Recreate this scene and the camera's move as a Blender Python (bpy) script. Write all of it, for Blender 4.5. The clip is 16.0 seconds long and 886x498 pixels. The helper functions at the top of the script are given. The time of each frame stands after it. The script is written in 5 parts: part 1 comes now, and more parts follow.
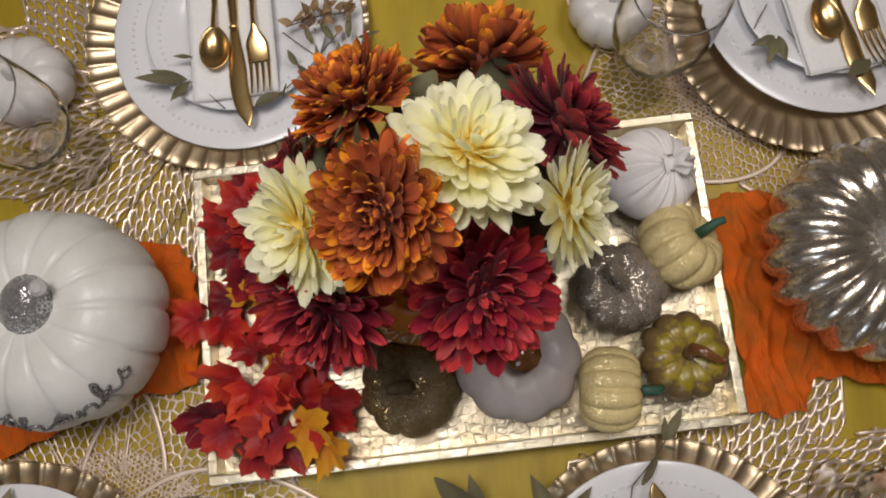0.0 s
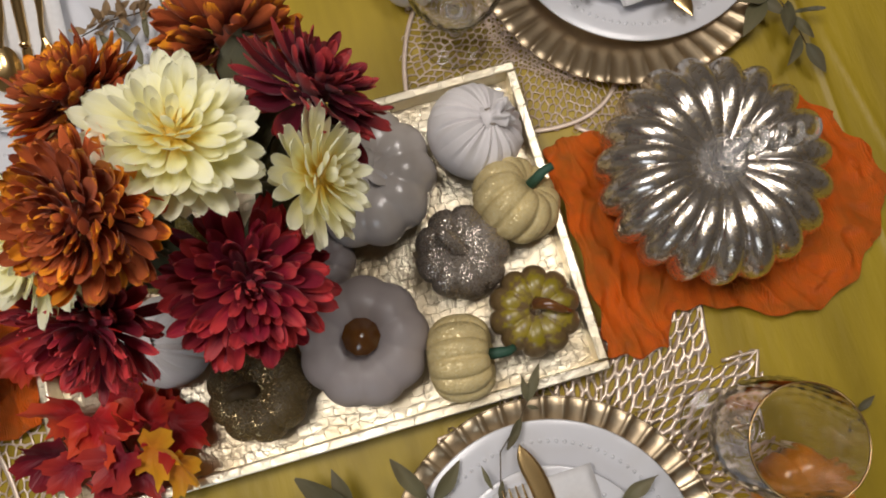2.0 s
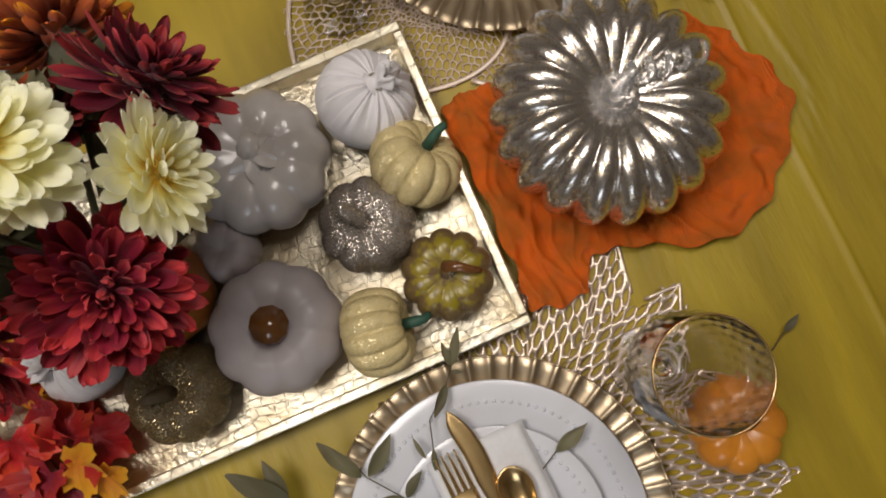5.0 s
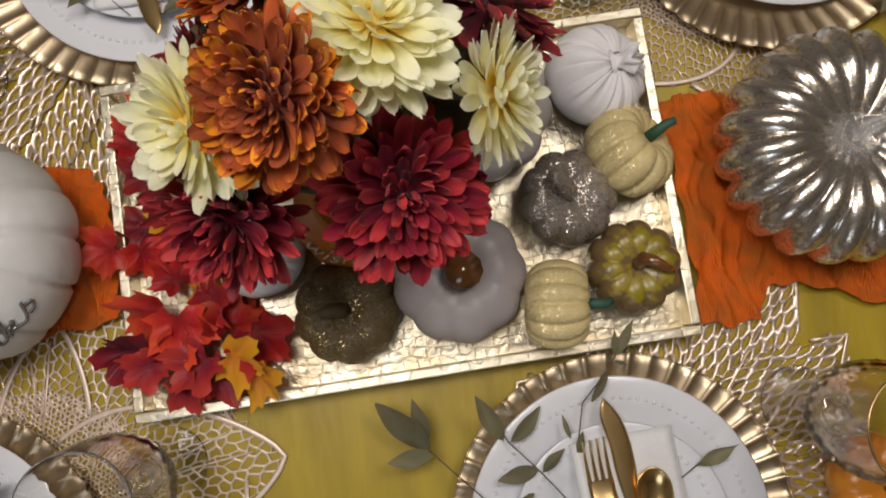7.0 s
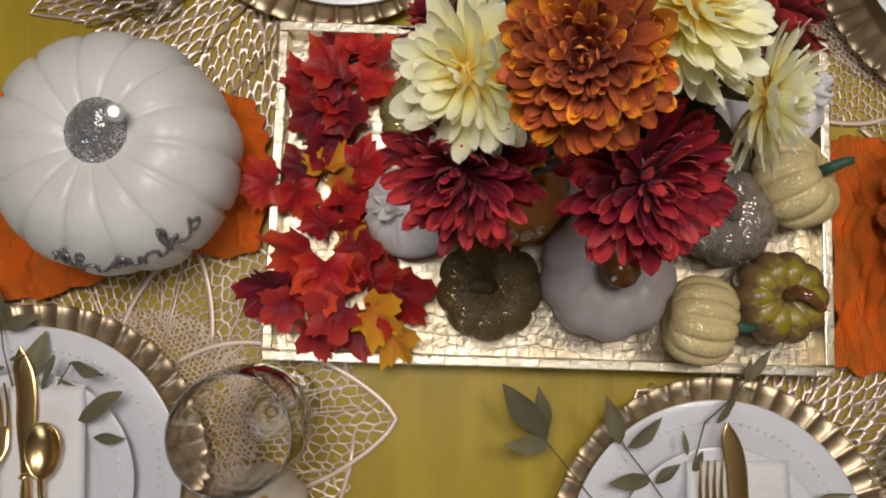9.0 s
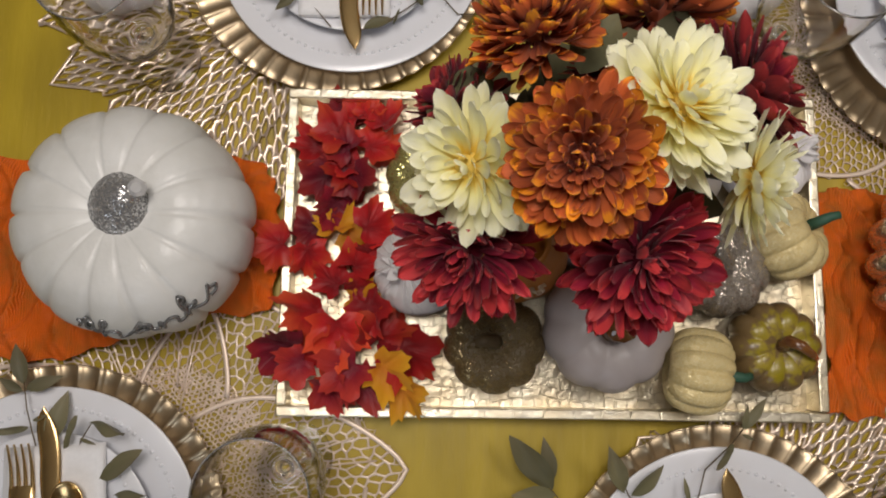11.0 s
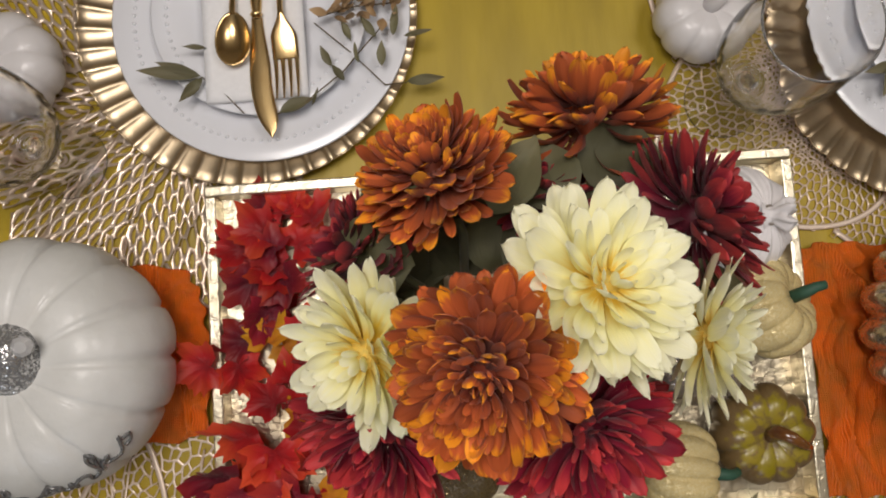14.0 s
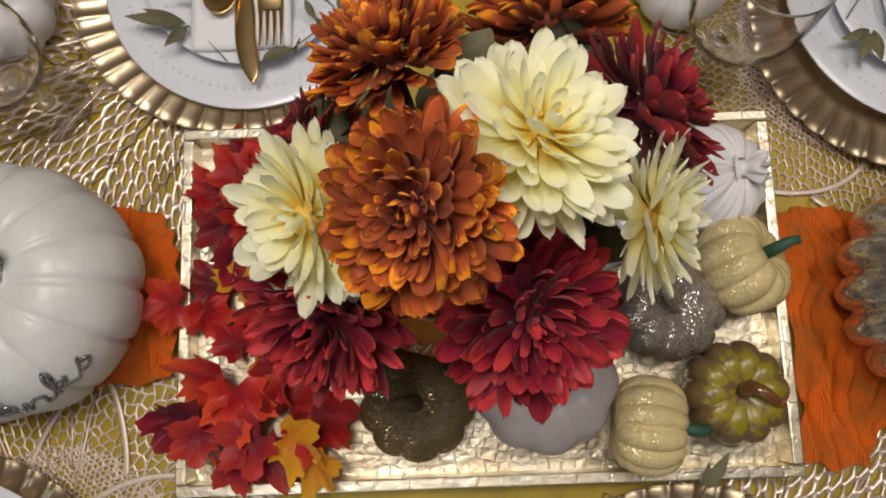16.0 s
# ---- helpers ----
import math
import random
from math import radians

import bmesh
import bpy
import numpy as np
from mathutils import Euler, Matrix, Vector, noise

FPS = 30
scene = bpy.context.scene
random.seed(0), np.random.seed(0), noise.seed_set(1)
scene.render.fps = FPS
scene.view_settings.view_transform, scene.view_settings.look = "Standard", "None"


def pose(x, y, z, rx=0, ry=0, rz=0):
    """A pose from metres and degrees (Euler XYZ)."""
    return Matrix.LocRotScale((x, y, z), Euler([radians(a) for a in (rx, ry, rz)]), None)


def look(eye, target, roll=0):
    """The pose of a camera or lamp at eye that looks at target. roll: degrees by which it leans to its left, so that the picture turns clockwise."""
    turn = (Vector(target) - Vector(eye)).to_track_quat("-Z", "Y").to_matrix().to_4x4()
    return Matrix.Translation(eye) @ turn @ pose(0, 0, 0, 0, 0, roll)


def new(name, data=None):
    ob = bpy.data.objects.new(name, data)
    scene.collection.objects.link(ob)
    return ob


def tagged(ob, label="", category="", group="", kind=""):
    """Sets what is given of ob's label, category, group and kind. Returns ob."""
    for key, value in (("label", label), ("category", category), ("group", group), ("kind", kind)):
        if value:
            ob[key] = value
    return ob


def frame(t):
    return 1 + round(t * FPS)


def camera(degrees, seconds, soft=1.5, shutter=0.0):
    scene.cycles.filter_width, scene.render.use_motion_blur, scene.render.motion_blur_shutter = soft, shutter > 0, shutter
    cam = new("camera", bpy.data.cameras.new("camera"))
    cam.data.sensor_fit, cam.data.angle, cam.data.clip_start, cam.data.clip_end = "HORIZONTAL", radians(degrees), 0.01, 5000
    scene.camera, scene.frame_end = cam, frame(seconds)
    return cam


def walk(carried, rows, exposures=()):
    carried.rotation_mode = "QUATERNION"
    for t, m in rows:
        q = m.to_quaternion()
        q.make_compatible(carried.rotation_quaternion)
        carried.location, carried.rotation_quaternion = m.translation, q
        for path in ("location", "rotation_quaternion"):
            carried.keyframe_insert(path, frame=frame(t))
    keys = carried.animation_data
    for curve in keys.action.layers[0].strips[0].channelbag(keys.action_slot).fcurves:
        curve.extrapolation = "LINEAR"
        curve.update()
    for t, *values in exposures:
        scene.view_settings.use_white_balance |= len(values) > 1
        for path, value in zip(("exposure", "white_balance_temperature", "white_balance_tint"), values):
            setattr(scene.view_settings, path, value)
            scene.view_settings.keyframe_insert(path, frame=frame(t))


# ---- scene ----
cam = camera(62.9, 16.0, soft=1.9)
PATH = [
    (0, (-0.006, -0.099, 0.792), (-0.021, 0.277, -1.172), -9.0),
    (0.5, (0.024, -0.103, 0.786), (0.029, 0.28, -1.177), -7.4),
    (1, (0.055, -0.115, 0.782), (0.081, 0.264, -1.182), -6.4),
    (1.5, (0.088, -0.124, 0.77), (0.135, 0.231, -1.198), -5.6),
    (2, (0.129, -0.129, 0.758), (0.185, 0.2, -1.214), -6.4),
    (2.5, (0.161, -0.133, 0.749), (0.229, 0.168, -1.227), -6.6),
    (3, (0.196, -0.148, 0.752), (0.269, 0.132, -1.227), -7.8),
    (3.2, (0.211, -0.153, 0.752), (0.283, 0.119, -1.228), -8.8),
    (5.3, (0.206, -0.147, 0.736), (0.254, 0.075, -1.251), -11.3),
    (5.5, (0.185, -0.142, 0.733), (0.233, 0.077, -1.254), -9.6),
    (6, (0.137, -0.13, 0.731), (0.18, 0.079, -1.258), -5.9),
    (6.5, (0.075, -0.124, 0.735), (0.123, 0.081, -1.254), -0.2),
    (7, (0.022, -0.121, 0.738), (0.071, 0.085, -1.251), 4.5),
    (7.5, (-0.03, -0.124, 0.737), (0.021, 0.085, -1.252), 8.4),
    (8, (-0.062, -0.126, 0.736), (-0.015, 0.079, -1.253), 11.1),
    (8.5, (-0.099, -0.129, 0.733), (-0.06, 0.071, -1.257), 12.0),
    (8.7, (-0.112, -0.129, 0.73), (-0.077, 0.069, -1.26), 11.9),
    (10.8, (-0.128, -0.099, 0.762), (-0.096, 0.157, -1.222), 8.8),
    (11, (-0.125, -0.096, 0.764), (-0.092, 0.163, -1.219), 8.2),
    (11.5, (-0.104, -0.065, 0.75), (-0.066, 0.199, -1.232), 7.6),
    (12, (-0.083, -0.03, 0.73), (-0.042, 0.225, -1.253), 7.2),
    (12.5, (-0.072, -0.01, 0.721), (-0.034, 0.223, -1.265), 6.3),
    (13, (-0.065, 0.009, 0.715), (-0.034, 0.217, -1.274), 4.8),
    (13.5, (-0.058, 0.029, 0.701), (-0.037, 0.219, -1.29), 2.2),
    (14, (-0.06, 0.03, 0.704), (-0.049, 0.214, -1.288), -0.5),
    (14.5, (-0.053, 0.021, 0.707), (-0.047, 0.218, -1.284), -2.2),
    (15, (-0.046, 0.002, 0.698), (-0.04, 0.233, -1.288), -2.1),
    (15.5, (-0.041, -0.023, 0.693), (-0.04, 0.246, -1.289), -2.7),
    (16, (-0.031, -0.064, 0.691), (-0.039, 0.258, -1.283), -3.4),
]
walk(cam, [(t, look(eye, target, roll)) for t, eye, target, roll in PATH])

# ---- world, lamps ----
world = bpy.data.worlds.new("world")
scene.world = world
world.use_nodes = True
world.node_tree.nodes["Background"].inputs[0].default_value = (0.9, 0.85, 0.78, 1)
world.node_tree.nodes["Background"].inputs[1].default_value = 0.05


def area_lamp(name, eye, target, size, watts, colour, shape="DISK"):
    data = bpy.data.lights.new(name, "AREA")
    data.shape, data.size, data.energy, data.color = shape, size, watts, colour
    ob = new(name, data)
    ob.matrix_world = look(eye, target)
    return ob


area_lamp("pendant_lamp_light", (-0.25, 0.16, 1.55), (-0.23, 0.15, 0), 0.56, 11.8, (1.0, 0.925, 0.87))
area_lamp("pendant_lamp_light", (0.66, 0.36, 1.78), (0.60, 0.32, 0), 0.55, 8.4, (1.0, 0.925, 0.87))
area_lamp("window_light", (-0.8, -2.4, 1.6), (-0.5, -0.2, 0.1), 1.0, 9.0, (0.78, 0.87, 1.0), "SQUARE")


# ---- materials ----
def material(name, colour, rough=0.5, metal=0.0, colour2=None, scale=30.0, detail=4.0, bump=0.0, bump_scale=None,
             coat=0.0, vary=0.0, sheen=0.0, stretch=(1, 1, 1), coords="Object", transmission=0.0, spread=(0.35, 0.65),
             bump_kind="noise", bump_dist=0.002, ior=1.5, rough2=None, low=None, film=0.0):
    mat = bpy.data.materials.new(name)
    mat.use_nodes = True
    nt = mat.node_tree
    n, l = nt.nodes, nt.links
    b = n["Principled BSDF"]
    b.inputs["Base Color"].default_value = (*colour, 1)
    b.inputs["Roughness"].default_value = rough
    b.inputs["Metallic"].default_value = metal
    b.inputs["Coat Weight"].default_value = coat
    b.inputs["Coat Roughness"].default_value = 0.16
    b.inputs["Sheen Weight"].default_value = sheen
    b.inputs["Transmission Weight"].default_value = transmission
    b.inputs["IOR"].default_value = ior
    tc = n.new("ShaderNodeTexCoord")
    mp = n.new("ShaderNodeMapping")
    mp.inputs["Scale"].default_value = stretch
    l.new(tc.outputs[coords], mp.inputs[0])
    last = None
    if colour2 is not None:
        no = n.new("ShaderNodeTexNoise")
        no.inputs["Scale"].default_value, no.inputs["Detail"].default_value = scale, detail
        l.new(mp.outputs[0], no.inputs["Vector"])
        ra = n.new("ShaderNodeMapRange")
        ra.inputs[1].default_value, ra.inputs[2].default_value = spread
        l.new(no.outputs["Fac"], ra.inputs[0])
        mix = n.new("ShaderNodeMix")
        mix.data_type = "RGBA"
        mix.inputs[6].default_value, mix.inputs[7].default_value = (*colour, 1), (*colour2, 1)
        l.new(ra.outputs[0], mix.inputs[0])
        last = mix.outputs[2]
        if rough2 is not None:
            rr = n.new("ShaderNodeMapRange")
            rr.inputs[3].default_value, rr.inputs[4].default_value = rough, rough2
            l.new(ra.outputs[0], rr.inputs[0])
            l.new(rr.outputs[0], b.inputs["Roughness"])
    if vary:
        oi = n.new("ShaderNodeObjectInfo")
        hs = n.new("ShaderNodeHueSaturation")
        rg = n.new("ShaderNodeMapRange")
        rg.inputs[3].default_value, rg.inputs[4].default_value = 1 - vary, 1 + vary
        l.new(oi.outputs["Random"], rg.inputs[0])
        l.new(rg.outputs[0], hs.inputs["Value"])
        if last:
            l.new(last, hs.inputs["Color"])
        else:
            hs.inputs["Color"].default_value = (*colour, 1)
        last = hs.outputs[0]
    if low:
        # a second glaze that runs round the lower sides, with a ragged edge
        sep, rg3, nz3, ad3, mx3 = (n.new("ShaderNode" + k) for k in ("SeparateXYZ", "MapRange", "TexNoise", "Math", "Mix"))
        nz3.inputs["Scale"].default_value, nz3.inputs["Detail"].default_value = 140, 5
        l.new(tc.outputs["Object"], nz3.inputs["Vector"])
        l.new(tc.outputs["Object"], sep.inputs[0])
        ad3.operation = "MULTIPLY_ADD"
        ad3.inputs[1].default_value = 0.022
        l.new(nz3.outputs["Fac"], ad3.inputs[0])
        l.new(sep.outputs[2], ad3.inputs[2])
        rg3.inputs[1].default_value, rg3.inputs[2].default_value = low[1], low[2]
        rg3.inputs[3].default_value, rg3.inputs[4].default_value = 1.0, 0.0
        l.new(ad3.outputs[0], rg3.inputs[0])
        mx3.data_type = "RGBA"
        mx3.inputs[7].default_value = (*low[0], 1)
        l.new(rg3.outputs[0], mx3.inputs[0])
        l.new(last, mx3.inputs[6])
        last = mx3.outputs[2]
    if film:
        b.inputs["Thin Film Thickness"].default_value = film
        b.inputs["Thin Film IOR"].default_value = 1.45
    if last:
        l.new(last, b.inputs["Base Color"])
    if bump:
        bs = bump_scale or scale
        if bump_kind == "noise":
            tx = n.new("ShaderNodeTexNoise")
            tx.inputs["Scale"].default_value, tx.inputs["Detail"].default_value = bs, 5
            out = tx.outputs["Fac"]
        elif bump_kind == "scales":
            tx = n.new("ShaderNodeTexBrick")
            tx.inputs["Scale"].default_value = bs
            tx.inputs["Mortar Size"].default_value = 0.045
            tx.inputs["Mortar Smooth"].default_value = 0.6
            tx.inputs["Brick Width"].default_value, tx.inputs["Row Height"].default_value = 1.0, 0.62
            tx.offset, tx.squash = 0.37, 0.7
            tx.inputs["Color1"].default_value = (1, 1, 1, 1)
            tx.inputs["Color2"].default_value = (0.55, 0.55, 0.55, 1)
            tx.inputs["Mortar"].default_value = (0, 0, 0, 1)
            wob = n.new("ShaderNodeTexNoise")
            wob.inputs["Scale"].default_value, wob.inputs["Detail"].default_value = 38, 4
            l.new(mp.outputs[0], wob.inputs["Vector"])
            sc = n.new("ShaderNodeVectorMath")
            sc.operation = "MULTIPLY_ADD"
            sc.inputs[1].default_value = (0.022, 0.026, 0.0)
            l.new(wob.outputs["Color"], sc.inputs[0])
            l.new(mp.outputs[0], sc.inputs[2])
            wr = n.new("ShaderNodeTexNoise")
            wr.inputs["Scale"].default_value, wr.inputs["Detail"].default_value = 130, 6
            l.new(mp.outputs[0], wr.inputs["Vector"])
            ma = n.new("ShaderNodeMath")
            ma.operation = "MULTIPLY_ADD"
            ma.inputs[1].default_value = 1.3
            l.new(wr.outputs["Fac"], ma.inputs[0])
            l.new(tx.outputs["Color"], ma.inputs[2])
            out = ma.outputs[0]
        else:
            tx = n.new("ShaderNodeTexVoronoi")
            tx.inputs["Scale"].default_value = bs
            tx.feature = "DISTANCE_TO_EDGE" if bump_kind == "cells" else "F1"
            out = tx.outputs["Distance"]
        l.new(sc.outputs[0] if bump_kind == "scales" else mp.outputs[0], tx.inputs["Vector"])
        if bump_kind == "cells":
            rg2 = n.new("ShaderNodeMapRange")
            rg2.inputs[1].default_value, rg2.inputs[2].default_value = 0.0, 0.18
            l.new(out, rg2.inputs[0])
            out = rg2.outputs[0]
        bp = n.new("ShaderNodeBump")
        bp.inputs["Strength"].default_value, bp.inputs["Distance"].default_value = bump, bump_dist
        l.new(out, bp.inputs["Height"])
        l.new(bp.outputs[0], b.inputs["Normal"])
    return mat


def glitter(name, colour, fleck, base_rough=0.5, scale=900.0, amount=0.5, metal=0.6, coat=0.0):
    """Fine flakes: every cell has a slope and a gloss of its own."""
    mat = bpy.data.materials.new(name)
    mat.use_nodes = True
    nt = mat.node_tree
    n, l = nt.nodes, nt.links
    b = n["Principled BSDF"]
    tc = n.new("ShaderNodeTexCoord")
    vo = n.new("ShaderNodeTexVoronoi")
    vo.inputs["Scale"].default_value = scale
    l.new(tc.outputs["Object"], vo.inputs["Vector"])
    sp = n.new("ShaderNodeSeparateColor")
    l.new(vo.outputs["Color"], sp.inputs[0])
    gt = n.new("ShaderNodeMath")
    gt.operation = "GREATER_THAN"
    gt.inputs[1].default_value = 1 - amount
    l.new(sp.outputs[0], gt.inputs[0])
    big = n.new("ShaderNodeTexNoise")
    big.inputs["Scale"].default_value = 45
    l.new(tc.outputs["Object"], big.inputs["Vector"])
    mix = n.new("ShaderNodeMix")
    mix.data_type = "RGBA"
    mix.inputs[6].default_value, mix.inputs[7].default_value = (*colour, 1), (*fleck, 1)
    l.new(gt.outputs[0], mix.inputs[0])
    hs = n.new("ShaderNodeHueSaturation")
    rg = n.new("ShaderNodeMapRange")
    rg.inputs[3].default_value, rg.inputs[4].default_value = 0.75, 1.25
    l.new(big.outputs["Fac"], rg.inputs[0])
    l.new(rg.outputs[0], hs.inputs["Value"])
    l.new(mix.outputs[2], hs.inputs["Color"])
    l.new(hs.outputs[0], b.inputs["Base Color"])
    me = n.new("ShaderNodeMath")
    me.operation = "MULTIPLY"
    me.inputs[1].default_value = metal
    l.new(gt.outputs[0], me.inputs[0])
    l.new(me.outputs[0], b.inputs["Metallic"])
    rr = n.new("ShaderNodeMapRange")
    rr.inputs[3].default_value, rr.inputs[4].default_value = base_rough, 0.22
    l.new(gt.outputs[0], rr.inputs[0])
    l.new(rr.outputs[0], b.inputs["Roughness"])
    b.inputs["Coat Weight"].default_value = coat
    # flake slopes
    geo = n.new("ShaderNodeNewGeometry")
    sub = n.new("ShaderNodeVectorMath")
    sub.operation = "SUBTRACT"
    sub.inputs[1].default_value = (0.5, 0.5, 0.5)
    l.new(vo.outputs["Color"], sub.inputs[0])
    sc = n.new("ShaderNodeVectorMath")
    sc.operation = "SCALE"
    sc.inputs["Scale"].default_value = 0.8
    l.new(sub.outputs[0], sc.inputs[0])
    ad = n.new("ShaderNodeVectorMath")
    ad.operation = "ADD"
    l.new(geo.outputs["Normal"], ad.inputs[0])
    l.new(sc.outputs[0], ad.inputs[1])
    no = n.new("ShaderNodeVectorMath")
    no.operation = "NORMALIZE"
    l.new(ad.outputs[0], no.inputs[0])
    l.new(no.outputs[0], b.inputs["Normal"])
    return mat


def petal_material(name, base, middle, tip, edge=0.0, own=0.0, tip_at=(0.55, 1.0), base_at=0.05, vary=0.2, rough=0.6, vein=0.25, thin=0.2):
    """Fabric petal: a colour run along its length, fine lengthwise veins, a hue of its own for each."""
    mat = bpy.data.materials.new(name)
    mat.use_nodes = True
    nt = mat.node_tree
    n, l = nt.nodes, nt.links
    b = n["Principled BSDF"]
    b.inputs["Roughness"].default_value = rough
    b.inputs["Specular IOR Level"].default_value = 0.35
    b.inputs["Sheen Weight"].default_value = 0.1
    uv = n.new("ShaderNodeUVMap")
    sx = n.new("ShaderNodeSeparateXYZ")
    l.new(uv.outputs[0], sx.inputs[0])
    oi = n.new("ShaderNodeObjectInfo")
    nz = n.new("ShaderNodeTexNoise")
    nz.noise_dimensions = "4D"
    nz.inputs["Scale"].default_value = 2.5
    mp = n.new("ShaderNodeMapping")
    mp.inputs["Scale"].default_value = (2.5, 0.8, 1)
    l.new(uv.outputs[0], mp.inputs[0])
    l.new(mp.outputs[0], nz.inputs["Vector"])
    w = n.new("ShaderNodeMath")
    w.operation = "MULTIPLY"
    w.inputs[1].default_value = 40
    l.new(oi.outputs["Random"], w.inputs[0])
    l.new(w.outputs[0], nz.inputs["W"])
    add = n.new("ShaderNodeMath")
    add.operation = "MULTIPLY_ADD"
    add.inputs[1].default_value, add.inputs[2].default_value = 0.5, -0.25
    l.new(nz.outputs["Fac"], add.inputs[0])
    pos = n.new("ShaderNodeMath")
    pos.operation = "ADD"
    l.new(sx.outputs[1], pos.inputs[0])
    l.new(add.outputs[0], pos.inputs[1])
    # paler along the edges, and more so on some petals
    mid = n.new("ShaderNodeMath")
    mid.operation = "SUBTRACT"
    mid.inputs[1].default_value = 0.5
    l.new(sx.outputs[0], mid.inputs[0])
    sq = n.new("ShaderNodeMath")
    sq.operation = "MULTIPLY"
    l.new(mid.outputs[0], sq.inputs[0])
    l.new(mid.outputs[0], sq.inputs[1])
    rim = n.new("ShaderNodeMath")
    rim.operation = "MULTIPLY_ADD"
    rim.inputs[1].default_value = 4 * edge
    l.new(sq.outputs[0], rim.inputs[0])
    l.new(pos.outputs[0], rim.inputs[2])
    each = n.new("ShaderNodeMapRange")
    each.inputs[3].default_value, each.inputs[4].default_value = -own, own
    fr = n.new("ShaderNodeMath")
    fr.operation = "FRACT"
    l.new(w.outputs[0], fr.inputs[0])
    l.new(fr.outputs[0], each.inputs[0])
    pos = n.new("ShaderNodeMath")
    pos.operation = "ADD"
    l.new(rim.outputs[0], pos.inputs[0])
    l.new(each.outputs[0], pos.inputs[1])
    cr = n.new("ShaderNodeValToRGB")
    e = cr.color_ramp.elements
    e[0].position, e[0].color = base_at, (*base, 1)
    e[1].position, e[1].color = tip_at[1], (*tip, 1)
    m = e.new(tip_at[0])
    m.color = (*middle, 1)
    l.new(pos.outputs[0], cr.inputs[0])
    hs = n.new("ShaderNodeHueSaturation")
    rg = n.new("ShaderNodeMapRange")
    rg.inputs[3].default_value, rg.inputs[4].default_value = 1 - vary, 1 + vary
    l.new(oi.outputs["Random"], rg.inputs[0])
    l.new(rg.outputs[0], hs.inputs["Value"])
    l.new(cr.outputs[0], hs.inputs["Color"])
    l.new(hs.outputs[0], b.inputs["Base Color"])
    wv = n.new("ShaderNodeTexNoise")
    wv.inputs["Scale"].default_value = 1.0
    m2 = n.new("ShaderNodeMapping")
    m2.inputs["Scale"].default_value = (26, 2.0, 1)
    l.new(uv.outputs[0], m2.inputs[0])
    l.new(m2.outputs[0], wv.inputs["Vector"])
    bp = n.new("ShaderNodeBump")
    bp.inputs["Strength"].default_value, bp.inputs["Distance"].default_value = vein, 0.0012
    l.new(wv.outputs["Fac"], bp.inputs["Height"])
    l.new(bp.outputs[0], b.inputs["Normal"])
    # thin cloth lets some light through
    tr = n.new("ShaderNodeBsdfTranslucent")
    l.new(hs.outputs[0], tr.inputs[0])
    ms = n.new("ShaderNodeMixShader")
    ms.inputs[0].default_value = thin
    out = n["Material Output"]
    l.new(b.outputs[0], ms.inputs[1])
    l.new(tr.outputs[0], ms.inputs[2])
    l.new(ms.outputs[0], out.inputs[0])
    return mat


def gauze_material():
    """Loosely woven thin cloth: fine threads with gaps between them and a blotched dye."""
    mat = material("orange_gauze", (0.84, 0.150, 0.005), 0.5, colour2=(0.52, 0.135, 0.010), scale=34, detail=9, spread=(0.40, 0.68))
    n, l = mat.node_tree.nodes, mat.node_tree.links
    b = n["Principled BSDF"]
    tc = n.new("ShaderNodeTexCoord")
    waves = []
    for axis, size in (("X", 150), ("Y", 210)):
        w = n.new("ShaderNodeTexWave")
        w.bands_direction = axis
        w.inputs["Scale"].default_value, w.inputs["Distortion"].default_value = size, 5.0
        w.inputs["Detail"].default_value, w.inputs["Detail Scale"].default_value = 2.0, 0.5
        l.new(tc.outputs["Object"], w.inputs["Vector"])
        waves.append(w)
    weave = n.new("ShaderNodeMath")
    weave.operation = "ADD"
    l.new(waves[0].outputs["Fac"], weave.inputs[0])
    l.new(waves[1].outputs["Fac"], weave.inputs[1])
    bp = n.new("ShaderNodeBump")
    bp.inputs["Strength"].default_value, bp.inputs["Distance"].default_value = 0.6, 0.0012
    l.new(weave.outputs[0], bp.inputs["Height"])
    l.new(bp.outputs[0], b.inputs["Normal"])
    gap = n.new("ShaderNodeMapRange")
    gap.inputs[1].default_value, gap.inputs[2].default_value = 0.30, 0.75
    gap.inputs[3].default_value, gap.inputs[4].default_value = 0.36, 0.0
    l.new(weave.outputs[0], gap.inputs[0])
    clear = n.new("ShaderNodeBsdfTransparent")
    mix = n.new("ShaderNodeMixShader")
    l.new(gap.outputs[0], mix.inputs[0])
    l.new(b.outputs[0], mix.inputs[1])
    l.new(clear.outputs[0], mix.inputs[2])
    l.new(mix.outputs[0], n["Material Output"].inputs[0])
    return mat


M = {}
M["cloth"] = material("olive_satin", (0.47, 0.338, 0.022), 0.44, colour2=(0.34, 0.242, 0.017), scale=3.4, detail=7, stretch=(6, 1.1, 1), bump=0.25, bump_scale=14, bump_dist=0.004)
M["wall"] = material("painted_wall", (0.62, 0.57, 0.5), 0.8, colour2=(0.58, 0.53, 0.46), scale=2, bump=0.1, bump_scale=200)
M["ceiling"] = material("ceiling_paint", (0.8, 0.78, 0.74), 0.9, colour2=(0.76, 0.74, 0.7), scale=2)
M["floor"] = material("floor_boards", (0.2, 0.12, 0.07), 0.5, colour2=(0.26, 0.16, 0.09), scale=6, stretch=(8, 1, 1))
